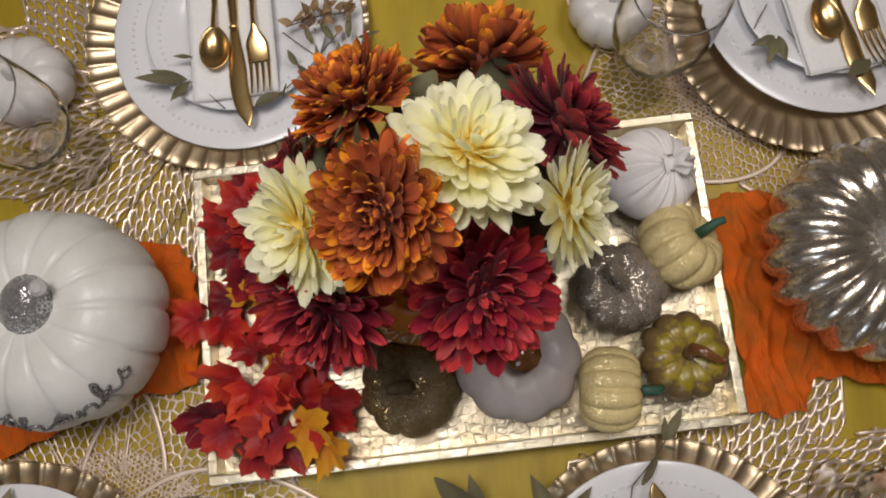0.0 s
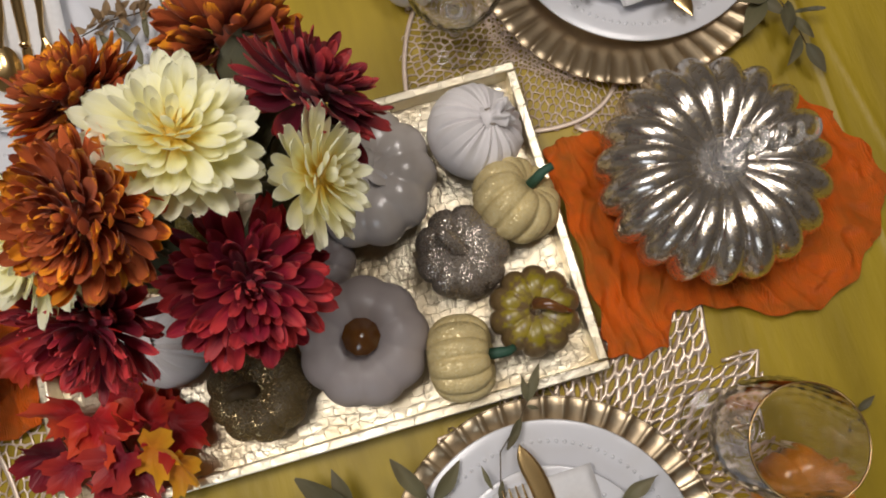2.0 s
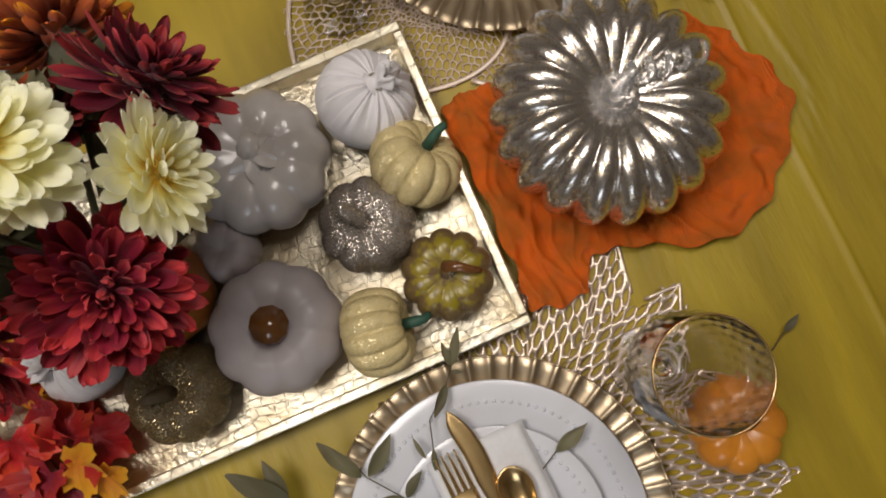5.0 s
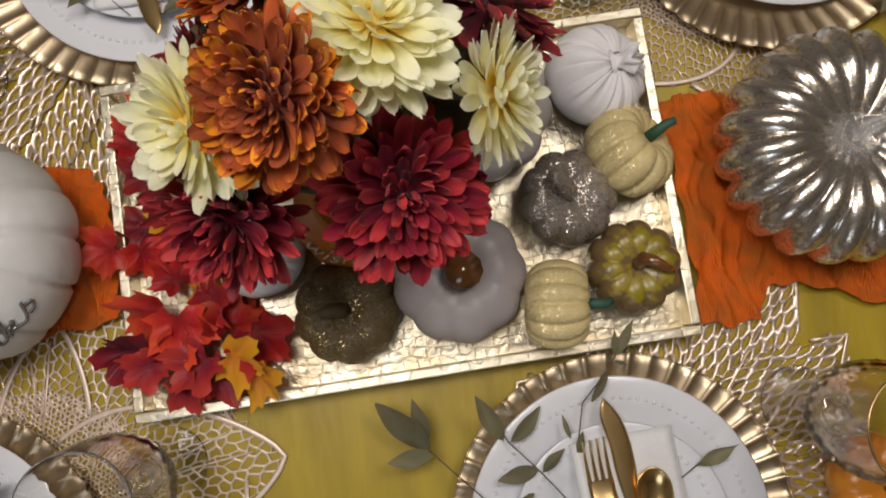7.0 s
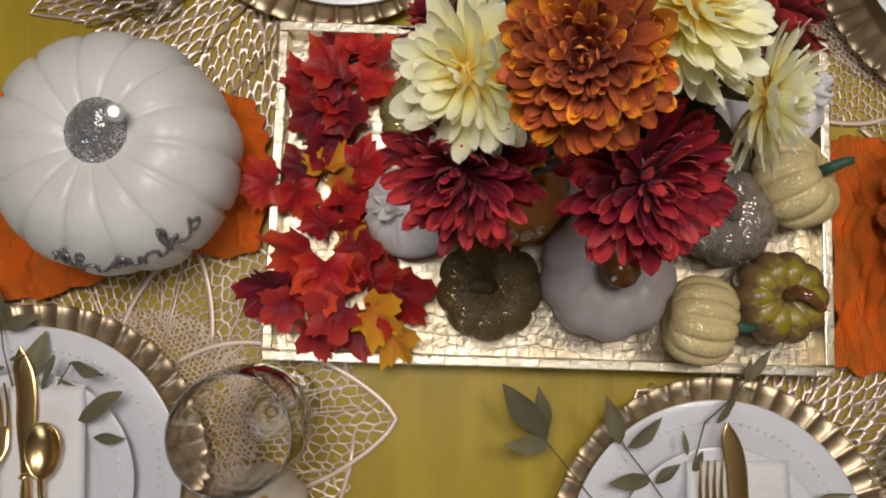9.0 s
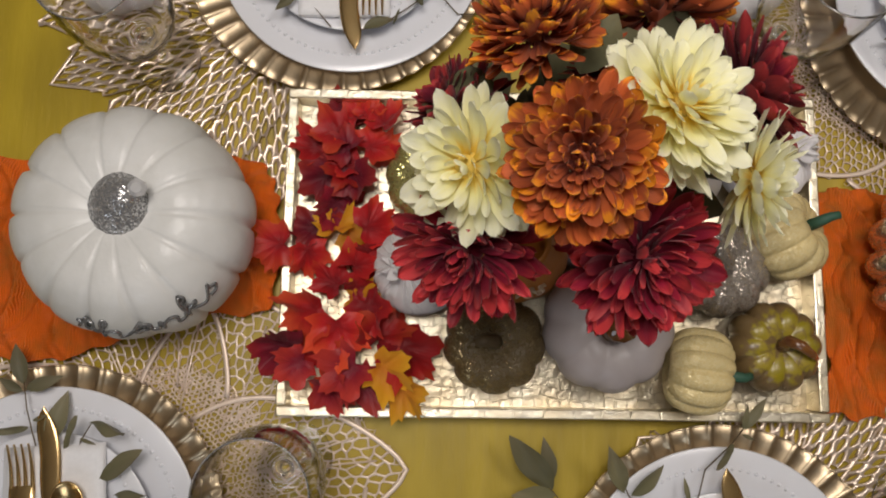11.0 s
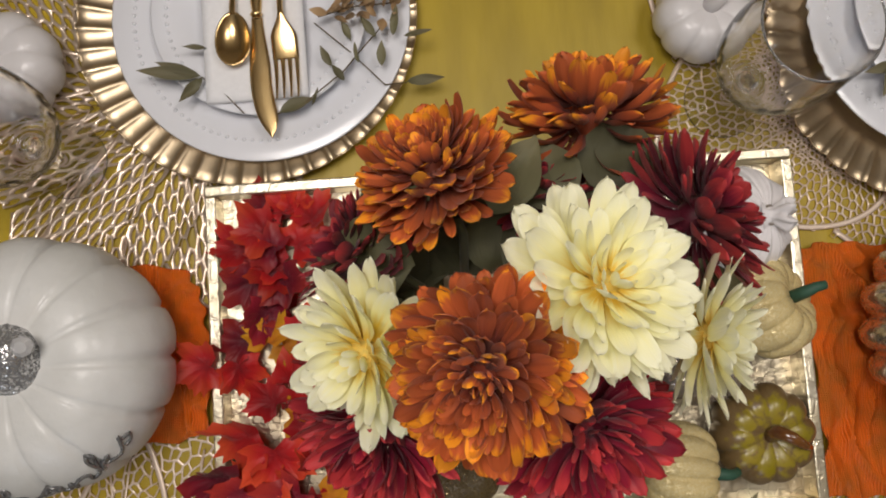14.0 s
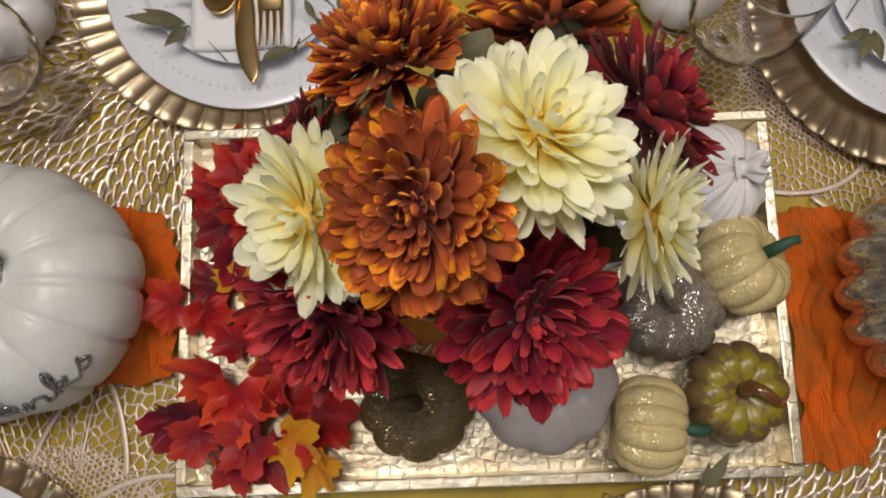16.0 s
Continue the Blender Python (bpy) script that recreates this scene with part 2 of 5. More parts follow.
M["tray"] = material("embossed_gold_leaf", (0.69, 0.64, 0.51), 0.30, 1.0, colour2=(0.64, 0.54, 0.37), scale=22, bump=0.7, bump_scale=58, bump_kind="scales", bump_dist=0.0013, rough2=0.40)
M["tray_rail"] = material("embossed_gold_rail", (0.90, 0.84, 0.68), 0.34, 1.0, colour2=(0.78, 0.69, 0.5), scale=40, bump=0.5, bump_scale=34, bump_kind="scales", bump_dist=0.001, rough2=0.4)
M["charger"] = material("antique_gold", (0.70, 0.57, 0.39), 0.37, 1.0, colour2=(0.56, 0.44, 0.29), scale=30, bump=0.1, bump_scale=160, bump_dist=0.0006, rough2=0.45)
M["china"] = material("white_china", (0.78, 0.79, 0.83), 0.22, colour2=(0.75, 0.76, 0.80), scale=12, coat=0.4)
M["napkin"] = material("white_linen", (0.82, 0.82, 0.83), 0.8, colour2=(0.78, 0.78, 0.79), scale=200, bump=0.3, bump_scale=900, bump_dist=0.0004, sheen=0.2)
M["gold"] = material("polished_gold", (0.85, 0.62, 0.30), 0.24, 1.0, colour2=(0.80, 0.56, 0.26), scale=60, bump=0.04, bump_scale=200, bump_dist=0.0005)
M["mat"] = material("rose_gold_vinyl", (0.86, 0.72, 0.60), 0.42, 0.35, colour2=(0.78, 0.63, 0.51), scale=60, bump=0.2, bump_scale=500, bump_dist=0.0005)
M["gold_mat"] = material("pale_gold_vinyl", (0.86, 0.72, 0.60), 0.36, 0.65, colour2=(0.74, 0.60, 0.47), scale=60, bump=0.2, bump_scale=500, bump_dist=0.0005)
M["gauze"] = gauze_material()
M["white_pumpkin"] = material("matte_white_paint", (0.69, 0.69, 0.67), 0.5, colour2=(0.57, 0.57, 0.54), scale=13, detail=7, bump=0.6, bump_scale=34, bump_dist=0.0035, coat=0.2)
M["grey_ceramic"] = material("grey_glaze", (0.50, 0.45, 0.445), 0.46, colour2=(0.41, 0.36, 0.355), scale=14, coat=0.14, bump=0.12, bump_scale=30, bump_dist=0.002)
M["cream_ceramic"] = material("pale_glaze", (0.66, 0.61, 0.57), 0.28, colour2=(0.50, 0.45, 0.41), scale=14, coat=0.6, bump=0.2, bump_scale=45, bump_dist=0.002)
M["white_cloth"] = material("white_stretch_cloth", (0.78, 0.75, 0.75), 0.75, colour2=(0.72, 0.69, 0.69), scale=40, bump=0.25, bump_scale=400, bump_dist=0.0004, sheen=0.3)
M["white_ceramic"] = material("white_glaze", (0.70, 0.68, 0.68), 0.38, colour2=(0.65, 0.63, 0.63), scale=9, coat=0.2)
M["ivory"] = material("ivory_paint", (0.62, 0.55, 0.43), 0.45, colour2=(0.55, 0.48, 0.37), scale=20)
M["orange_ceramic"] = material("orange_glaze", (0.78, 0.30, 0.03), 0.3, colour2=(0.70, 0.24, 0.02), scale=14, coat=0.4)
M["olive_glass"] = material("olive_glaze", (0.27, 0.215, 0.012), 0.34, colour2=(0.33, 0.25, 0.03), scale=60, coat=0.15, bump=0.15, bump_scale=50, low=((0.17, 0.110, 0.045), 0.0605, 0.0645))
M["amber"] = material("brown_glaze", (0.10, 0.035, 0.012), 0.15, colour2=(0.2, 0.08, 0.02), scale=40, coat=0.7)
M["cream_glitter"] = glitter("cream_glitter", (0.61, 0.48, 0.21), (0.90, 0.77, 0.44), 0.6, 1500, 0.35, 0.22)
M["silver_glitter"] = glitter("silver_glitter", (0.24, 0.205, 0.17), (0.62, 0.56, 0.49), 0.42, 1400, 0.4, 0.95)
M["stem_glitter"] = glitter("stem_glitter", (0.17, 0.17, 0.17), (0.66, 0.66, 0.66), 0.5, 800, 0.4, 0.8)
M["silver_script"] = glitter("silver_script", (0.10, 0.10, 0.10), (0.42, 0.42, 0.42), 0.5, 800, 0.3, 0.7)
M["bronze_glitter"] = glitter("bronze_glitter", (0.13, 0.090, 0.036), (0.48, 0.38, 0.20), 0.4, 1100, 0.2, 0.8, 0.0)
M["green_glitter"] = glitter("green_glitter", (0.30, 0.26, 0.08), (0.65, 0.60, 0.25), 0.4, 700, 0.4, 0.8)
M["green_stem"] = material("green_felt", (0.035, 0.105, 0.065), 0.6, colour2=(0.026, 0.08, 0.05), scale=90)
M["mercury"] = material("mercury_glass", (0.70, 0.655, 0.605), 0.20, 0.92, colour2=(0.50, 0.42, 0.30), scale=210, detail=5, bump=0.22, bump_scale=170, bump_dist=0.0012, rough2=0.34, spread=(0.50, 0.64), film=340.0)
M["glass"] = material("clear_glass", (1, 1, 1), 0.0, transmission=1.0, ior=1.28)
M["swirl_glass"] = material("swirled_clear_glass", (1, 1, 1), 0.0, transmission=1.0, ior=1.38)
M["solid_glass"] = material("solid_clear_glass", (0.98, 0.98, 0.98), 0.04, transmission=0.86, ior=1.40)
M["gem"] = material("crystal_gem", (1, 1, 1), 0.0, transmission=0.6, ior=1.9)
M["pot"] = material("rust_glaze", (0.50, 0.17, 0.02), 0.4, colour2=(0.42, 0.13, 0.015), scale=18, coat=0.2)
M["lettering"] = material("pale_lettering", (0.75, 0.62, 0.45), 0.5, colour2=(0.7, 0.55, 0.4), scale=60)
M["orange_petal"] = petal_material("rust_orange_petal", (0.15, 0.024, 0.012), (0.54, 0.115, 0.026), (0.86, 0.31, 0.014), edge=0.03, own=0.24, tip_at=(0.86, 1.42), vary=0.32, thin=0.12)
M["cream_petal"] = petal_material("cream_petal", (0.92, 0.68, 0.10), (0.96, 0.92, 0.48), (0.975, 0.97, 0.75), edge=0.05, own=0.10, tip_at=(0.40, 0.90), base_at=0.10, vary=0.03, vein=0.3, thin=0.33)
M["cream_heart"] = material("yellow_flower_heart", (0.80, 0.55, 0.10), 0.7, colour2=(0.55, 0.42, 0.10), scale=300)
M["red_petal"] = petal_material("burgundy_petal", (0.13, 0.005, 0.020), (0.26, 0.009, 0.030), (0.53, 0.040, 0.044), edge=0.14, own=0.28, tip_at=(0.62, 1.25), vary=0.38, rough=0.5, thin=0.12)
M["wine_petal"] = petal_material("wine_petal", (0.08, 0.004, 0.014), (0.16, 0.008, 0.024), (0.42, 0.034, 0.036), edge=0.12, own=0.26, tip_at=(0.62, 1.25), vary=0.34, rough=0.5, thin=0.12)
M["bouquet_leaf"] = petal_material("dull_green_leaf", (0.085, 0.082, 0.040), (0.11, 0.105, 0.052), (0.14, 0.125, 0.065), vary=0.25)
M["sage_leaf"] = petal_material("dried_sage_leaf", (0.135, 0.128, 0.066), (0.165, 0.150, 0.082), (0.20, 0.175, 0.10), own=0.2, vary=0.30, rough=0.5)
M["tan_leaf"] = petal_material("tan_dried_bract", (0.24, 0.15, 0.07), (0.34, 0.22, 0.11), (0.42, 0.30, 0.17), vary=0.3, rough=0.6)
M["red_leaf"] = petal_material("red_maple_leaf", (0.30, 0.010, 0.016), (0.56, 0.018, 0.020), (0.74, 0.085, 0.028), edge=0.06, own=0.24, tip_at=(0.55, 1.25), vary=0.30, vein=0.8, rough=0.45)
M["wine_leaf"] = petal_material("wine_maple_leaf", (0.13, 0.006, 0.02), (0.25, 0.010, 0.026), (0.46, 0.04, 0.03), edge=0.10, own=0.28, tip_at=(0.5, 1.2), vary=0.3, vein=0.8, rough=0.45)
M["yellow_leaf"] = petal_material("yellow_maple_leaf", (0.62, 0.20, 0.012), (0.72, 0.32, 0.015), (0.78, 0.42, 0.02), vary=0.15, vein=0.3)
M["stem"] = material("brown_stem", (0.09, 0.06, 0.03), 0.6, colour2=(0.12, 0.085, 0.04), scale=90)


# ---- building helpers ----
def mesh_object(name, verts, faces, mat, parent=None, label="", smooth=True, uvs=None, kind=""):
    me = bpy.data.meshes.new(name)
    me.from_pydata([tuple(v) for v in verts], [], faces)
    me.update()
    if smooth:
        me.polygons.foreach_set("use_smooth", [True] * len(me.polygons))
    if uvs is not None:
        layer = me.uv_layers.new(name="UVMap")
        idx = np.empty(len(me.loops), dtype=np.int32)
        me.loops.foreach_get("vertex_index", idx)
        layer.data.foreach_set("uv", np.asarray(uvs, dtype=np.float32)[idx].ravel())
    if mat is not None:
        me.materials.append(mat)
    ob = new(name, me)
    ob.parent = parent
    return tagged(ob, label, kind=kind)


def part(name, geo, mat, parent, label="", smooth=True, uvs=None):
    return mesh_object(name, geo[0], geo[1], mat, parent, label, smooth, uvs)


def thing(name, label, category, m, group="", kind=""):
    ob = new(name)
    ob.empty_display_size = 0.03
    ob.matrix_world = m
    return tagged(ob, label, category, group, kind)


def placed(geo, m):
    return [m @ Vector(v) for v in geo[0]], geo[1]


def joined(*geos):
    verts, faces = [], []
    for g in geos:
        k = len(verts)
        verts += list(g[0])
        faces += [tuple(i + k for i in f) for f in g[1]]
    return verts, faces


def grid(rows, closed_u=False, closed_v=False):
    """Rows of points, all of one length, skinned with quads."""
    nv, nu = len(rows), len(rows[0])
    verts = [p for r in rows for p in r]
    faces = []
    for j in range(nv if closed_v else nv - 1):
        for i in range(nu if closed_u else nu - 1):
            a, b = j * nu + i, j * nu + (i + 1) % nu
            c, d = ((j + 1) % nv) * nu + (i + 1) % nu, ((j + 1) % nv) * nu + i
            faces.append((a, b, c, d))
    return verts, faces


def lathe(profile, seg=48, ripple=None, closed=False):
    """profile: (radius, height) from the bottom up; ripple(angle, k, r, z) gives (r, z)."""
    rows = []
    for k, (r, z) in enumerate(profile):
        row = []
        for i in range(seg):
            a = 2 * math.pi * i / seg
            rr, zz = ripple(a, k, r, z) if ripple else (r, z)
            row.append((rr * math.cos(a), rr * math.sin(a), zz))
        rows.append(row)
    return grid(rows, closed_u=True, closed_v=closed)


def tube(points, radii, seg=8, cap=True):
    pts = [Vector(p) for p in points]
    if not isinstance(radii, (list, tuple)):
        radii = [radii] * len(pts)
    rows = []
    side = None
    for i, p in enumerate(pts):
        d = (pts[min(i + 1, len(pts) - 1)] - pts[max(i - 1, 0)]).normalized()
        if side is None:
            side = d.orthogonal().normalized()
        side = (side - d * side.dot(d)).normalized()
        up = d.cross(side)
        rows.append([p + (side * math.cos(2 * math.pi * k / seg) + up * math.sin(2 * math.pi * k / seg)) * radii[i] for k in range(seg)])
    g = grid(rows, closed_u=True)
    if cap:
        g[1].append(tuple(reversed(range(seg))))
        g[1].append(tuple(range(len(g[0]) - seg, len(g[0]))))
    return g


def box(x0, x1, y0, y1, z0, z1):
    v = [(x, y, z) for z in (z0, z1) for y in (y0, y1) for x in (x0, x1)]
    return v, [(0, 2, 3, 1), (4, 5, 7, 6), (0, 1, 5, 4), (2, 6, 7, 3), (0, 4, 6, 2), (1, 3, 7, 5)]


def soft_box(x0, x1, y0, y1, z0, z1, b=0.002):
    """A box with chamfered edges."""
    bm = bmesh.new()
    vs = [bm.verts.new(v) for v in box(x0, x1, y0, y1, z0, z1)[0]]
    for f in box(0, 1, 0, 1, 0, 1)[1]:
        bm.faces.new([vs[i] for i in f])
    bmesh.ops.bevel(bm, geom=bm.edges[:], offset=b, segments=2, affect="EDGES", profile=0.5)
    bm.verts.index_update()
    g = [v.co.copy() for v in bm.verts], [tuple(v.index for v in f.verts) for f in bm.faces]
    bm.free()
    return g


def smooth_step(a, b, t):
    t = max(0.0, min(1.0, (t - a) / (b - a)))
    return t * t * (3 - 2 * t)


# ---- room and table ----
def room():
    f = mesh_object("floor", *box(-2.6, 2.6, -2.6, 2.6, -0.81, -0.76), M["floor"], smooth=False)
    tagged(f, "dark wooden floor under the table", "floor", kind="structure")
    c = mesh_object("ceiling", *box(-2.6, 2.6, -2.6, 2.6, 2.40, 2.46), M["ceiling"], smooth=False)
    tagged(c, "plain white painted ceiling", "ceiling", kind="structure")
    for nm, b in (("wall_north", (-2.6, 2.6, 2.6, 2.7)), ("wall_south", (-2.6, 2.6, -2.7, -2.6)),
                  ("wall_east", (2.6, 2.7, -2.7, 2.7)), ("wall_west", (-2.7, -2.6, -2.7, 2.7))):
        w = mesh_object(nm, *box(*b, -0.81, 2.46), M["wall"], smooth=False)
        tagged(w, "plain warm beige painted wall", "wall", kind="structure")


room()


def tablecloth():
    nx, ny = 960, 100
    rows = []
    for j in range(ny):
        y = -0.75 + 1.5 * j / (ny - 1)
        row = []
        for i in range(nx):
            x = -1.2 + 2.4 * i / (nx - 1)
            z = 0.0006 * noise.noise((x * 4, y * 9, 0))
            # pressed fold lines that stand a little proud
            z += 0.0026 * math.exp(-((x - 0.602 - 0.006 * noise.noise((0, y * 3, 4))) / 0.0034) ** 2)
            bend = 0.648 - (y + 0.072) * (0.137 if y > -0.072 else -0.72)
            z += 0.0018 * math.exp(-((x - bend) / 0.0034) ** 2) * smooth_step(-0.15, -0.12, y) * (1 - smooth_step(0.06, 0.14, y))
            row.append((x, y, z - 0.0008))
        rows.append(row)
    top = grid(rows)
    t = thing("table", "long dining table covered with an olive gold satin cloth", "table", pose(0, 0, 0))
    part("tablecloth", top, M["cloth"], t, "shiny olive gold satin cloth with pressed folds")
    part("tabletop", soft_box(-1.19, 1.19, -0.74, 0.74, -0.04, -0.008), M["floor"], t, smooth=False)
    for x in (-1.1, 1.1):
        for y in (-0.66, 0.66):
            part("leg", soft_box(x - 0.035, x + 0.035, y - 0.035, y + 0.035, -0.76, -0.042), M["floor"], t, smooth=False)


tablecloth()


# ---- placemats ----
def lattice(inside, x0, x1, y0, y1, cell, stretch, angle_at, web, height, seed, almond=False, loose=0.34, grade=0.0):
    """A pierced web of six-sided cells: the cells stretch along angle_at and are cut off at the outline."""
    rng = random.Random(seed)
    verts, faces = [], []
    jit, known = {}, {}

    def vert(p):
        key = tuple(round(c * 1e6) for c in p)
        if key not in known:
            known[key] = len(verts)
            verts.append(p)
        return known[key]

    def corner(key, p):
        if key not in jit:
            jit[key] = (p[0] + rng.uniform(-1, 1) * cell * loose, p[1] + rng.uniform(-1, 1) * cell * loose)
        return jit[key]

    def warp(p):
        """Smaller cells towards the middle."""
        k = (math.hypot(p[0], p[1]) / 0.2 + 1e-6) ** grade
        return p[0] * k, p[1] * k

    dx, dy = cell * stretch * 0.866 * 2, cell * 1.5
    ca, sa = math.cos(angle_at), math.sin(angle_at)
    cx, cy = (x0 + x1) / 2, (y0 + y1) / 2
    reach = math.hypot(x1 - x0, y1 - y0) / 2
    nx, ny = int(reach / dx) + 2, int(reach / dy) + 2
    for j in range(-ny, ny + 1):
        for i in range(-nx, nx + 1):
            u, v = (i + 0.5 * (j % 2)) * dx, j * dy
            px, py = warp((cx + u * ca - v * sa, cy + u * sa + v * ca))
            if not inside(px, py):
                continue
            ring = []
            for k in range(6):
                a = math.pi / 6 + k * math.pi / 3
                uu, vv = u + cell * stretch * math.cos(a), v + cell * math.sin(a)
                key = (round(uu / (dx / 2)), round(vv / (cell / 2)))
                q = corner(key, (uu, vv))
                ring.append(warp((cx + q[0] * ca - q[1] * sa, cy + q[0] * sa + q[1] * ca)))
            mx, my = sum(p[0] for p in ring) / 6, sum(p[1] for p in ring) / 6
            rim = []
            hole = []
            for k in range(6):
                p, q = ring[k], ring[(k + 1) % 6]
                hole.append(p)
                hole.append(((p[0] + q[0]) / 2, (p[1] + q[1]) / 2))
            if almond:
                ring = [(p[0] + 0.006 * noise.noise((p[0] * 26, p[1] * 26, seed)), p[1] + 0.006 * noise.noise((p[0] * 26, p[1] * 26, seed + 7))) for p in ring]
                mx, my = sum(p[0] for p in ring) / 6, sum(p[1] for p in ring) / 6
            wv = rng.uniform(0.75, 1.2) * web * (math.hypot(mx, my) / 0.2 + 1e-6) ** grade
            for k in range(12):
                p = hole[k]
                d = math.hypot(p[0] - mx, p[1] - my)
                s = max(0.2, 1 - wv / d * (1.35 if k % 2 == 0 else 1.0))
                q = (mx + (p[0] - mx) * s, my + (p[1] - my) * s)
                if almond:
                    u2, v2 = (p[0] - mx) * ca + (p[1] - my) * sa, -(p[0] - mx) * sa + (p[1] - my) * ca
                    f = math.atan2(v2 * stretch, u2)
                    u2, v2 = cell * stretch * 0.70 * math.cos(f), cell * 0.60 * math.sin(f) * abs(math.sin(f)) ** 0.5
                    q = (mx + u2 * ca - v2 * sa, my + u2 * sa + v2 * ca)
                rim.append((vert((p[0], p[1], height)), vert((q[0], q[1], height * (0.85 if almond else 0.7))), vert((q[0], q[1], 0.0004))))
            for k in range(12):
                a, b = rim[k], rim[(k + 1) % 12]
                faces.append((a[0], b[0], b[1], a[1]))
                faces.append((a[1], b[1], b[2], a[2]))
    return verts, faces


def in_polygon(poly):
    def test(x, y):
        c = False
        for (ax, ay), (bx, by) in zip(poly, poly[1:] + poly[:1]):
            if (ay > y) != (by > y) and x < (bx - ax) * (y - ay) / (by - ay) + ax:
                c = not c
        return c
    return test


def sector(inner, a, half, least):
    """Inside, and within half an angle of the bearing a: petals share their edges and do not overlap."""
    def test(x, y):
        d = (math.atan2(y, x) - a + math.pi) % (2 * math.pi) - math.pi
        return abs(d) <= half and math.hypot(x, y) >= least and inner(x, y)
    return test


def band(points, half, z, thick):
    """A flat raised strip with rounded edges along a line of points."""
    g = tube([(x, y, z) for x, y in points], half, 8)
    return [(v[0], v[1], z + (v[2] - z) * thick / half) for v in g[0]], g[1]


def blossom_mat(m, label, petals, cell, gusset):
    """A blossom-shaped mat: pointed petals of honeycomb with broad rims, webs between them, a fine-meshed heart.
    petals: bearing, length, half width, lean of the tip."""
    mat = thing("placemat", label, "placemat", m, "pierced placemats under the plates")
    outs = []
    for a, ln, wd, lean in petals:
        a, out = radians(a), []
        for i in range(64):
            t = 1 - abs(2 * i / 64 - 1)
            sg = 1 if i < 32 else -1
            u = ln * t
            v = sg * wd * math.sin(math.pi * min(1.0, 0.08 + 0.92 * t ** 0.85)) ** 0.72 + lean * t * t
            out.append((u * math.cos(a) - v * math.sin(a), u * math.sin(a) + v * math.cos(a)))
        outs.append((a, out, in_polygon(out)))
    step = math.pi / len(petals)
    for k, (a, out, hit) in enumerate(outs):
        def alone(x, y):
            return hit(x, y) and not any(h(x, y) for _, _, h in outs[:k])
        ok = sector(alone, a, math.pi, 0.085)
        p = part("petal_web", lattice(ok, -0.30, 0.30, -0.30, 0.30, cell, 0.92, a, cell * 0.19, 0.0018 + 0.0004 * (k % 2), k + 3, grade=0.45), M["mat"], mat, smooth=False)
        edge = [q for q in out if math.hypot(*q) > 0.06 and not any(h(*q) for _, _, h in outs[:k])]
        part("rim", band(edge, 0.0027, 0.0022 + 0.0003 * (k % 2), 0.0010), M["mat"], p, "broad smooth rim")
        ln = petals[k][1]
        for bear, r0, r1 in ((0.0, 0.30, 0.88), (0.16, 0.50, 0.80)):
            line = [(r * math.cos(a + bear * (r / ln)), r * math.sin(a + bear * (r / ln))) for r in (r0 * ln, (r0 + r1) / 2 * ln, r1 * ln)]
            part("vein", band(line, 0.0011, 0.0022, 0.0007), M["mat"], p)
        if gusset:
            mid = a + step

            def between(x, y):
                return math.hypot(x, y) < gusset and not any(h(x, y) for _, _, h in outs)
            g = part("petal_web", lattice(sector(between, mid, step, 0.085), -0.25, 0.25, -0.25, 0.25, cell, 0.92, mid, cell * 0.19, 0.0012, k + 23, grade=0.45), M["mat"], mat, smooth=False)
            part("rim", band([(gusset * math.cos(mid + d * step / 4), gusset * math.sin(mid + d * step / 4)) for d in range(-3, 4)], 0.0024, 0.0016, 0.0009), M["mat"], g, "broad smooth rim")
            for bear in (0.0, 0.30):
                part("vein", band([(r * math.cos(mid + bear * (r - 0.07) / 0.12), r * math.sin(mid + bear * (r - 0.07) / 0.12)) for r in (0.07, 0.11, 0.15, 0.185)], 0.0010, 0.0016, 0.0006), M["mat"], g)
    ring = [(0.115 * math.cos(i / 36 * 2 * math.pi), 0.115 * math.sin(i / 36 * 2 * math.pi)) for i in range(36)]
    part("heart", placed(lattice(in_polygon(ring), -0.12, 0.12, -0.12, 0.12, 0.0030, 1.1, 0.3, 0.0008, 0.002, 21), Matrix.Translation((0, 0, 0.0004))), M["mat"], mat, smooth=False)
    return mat


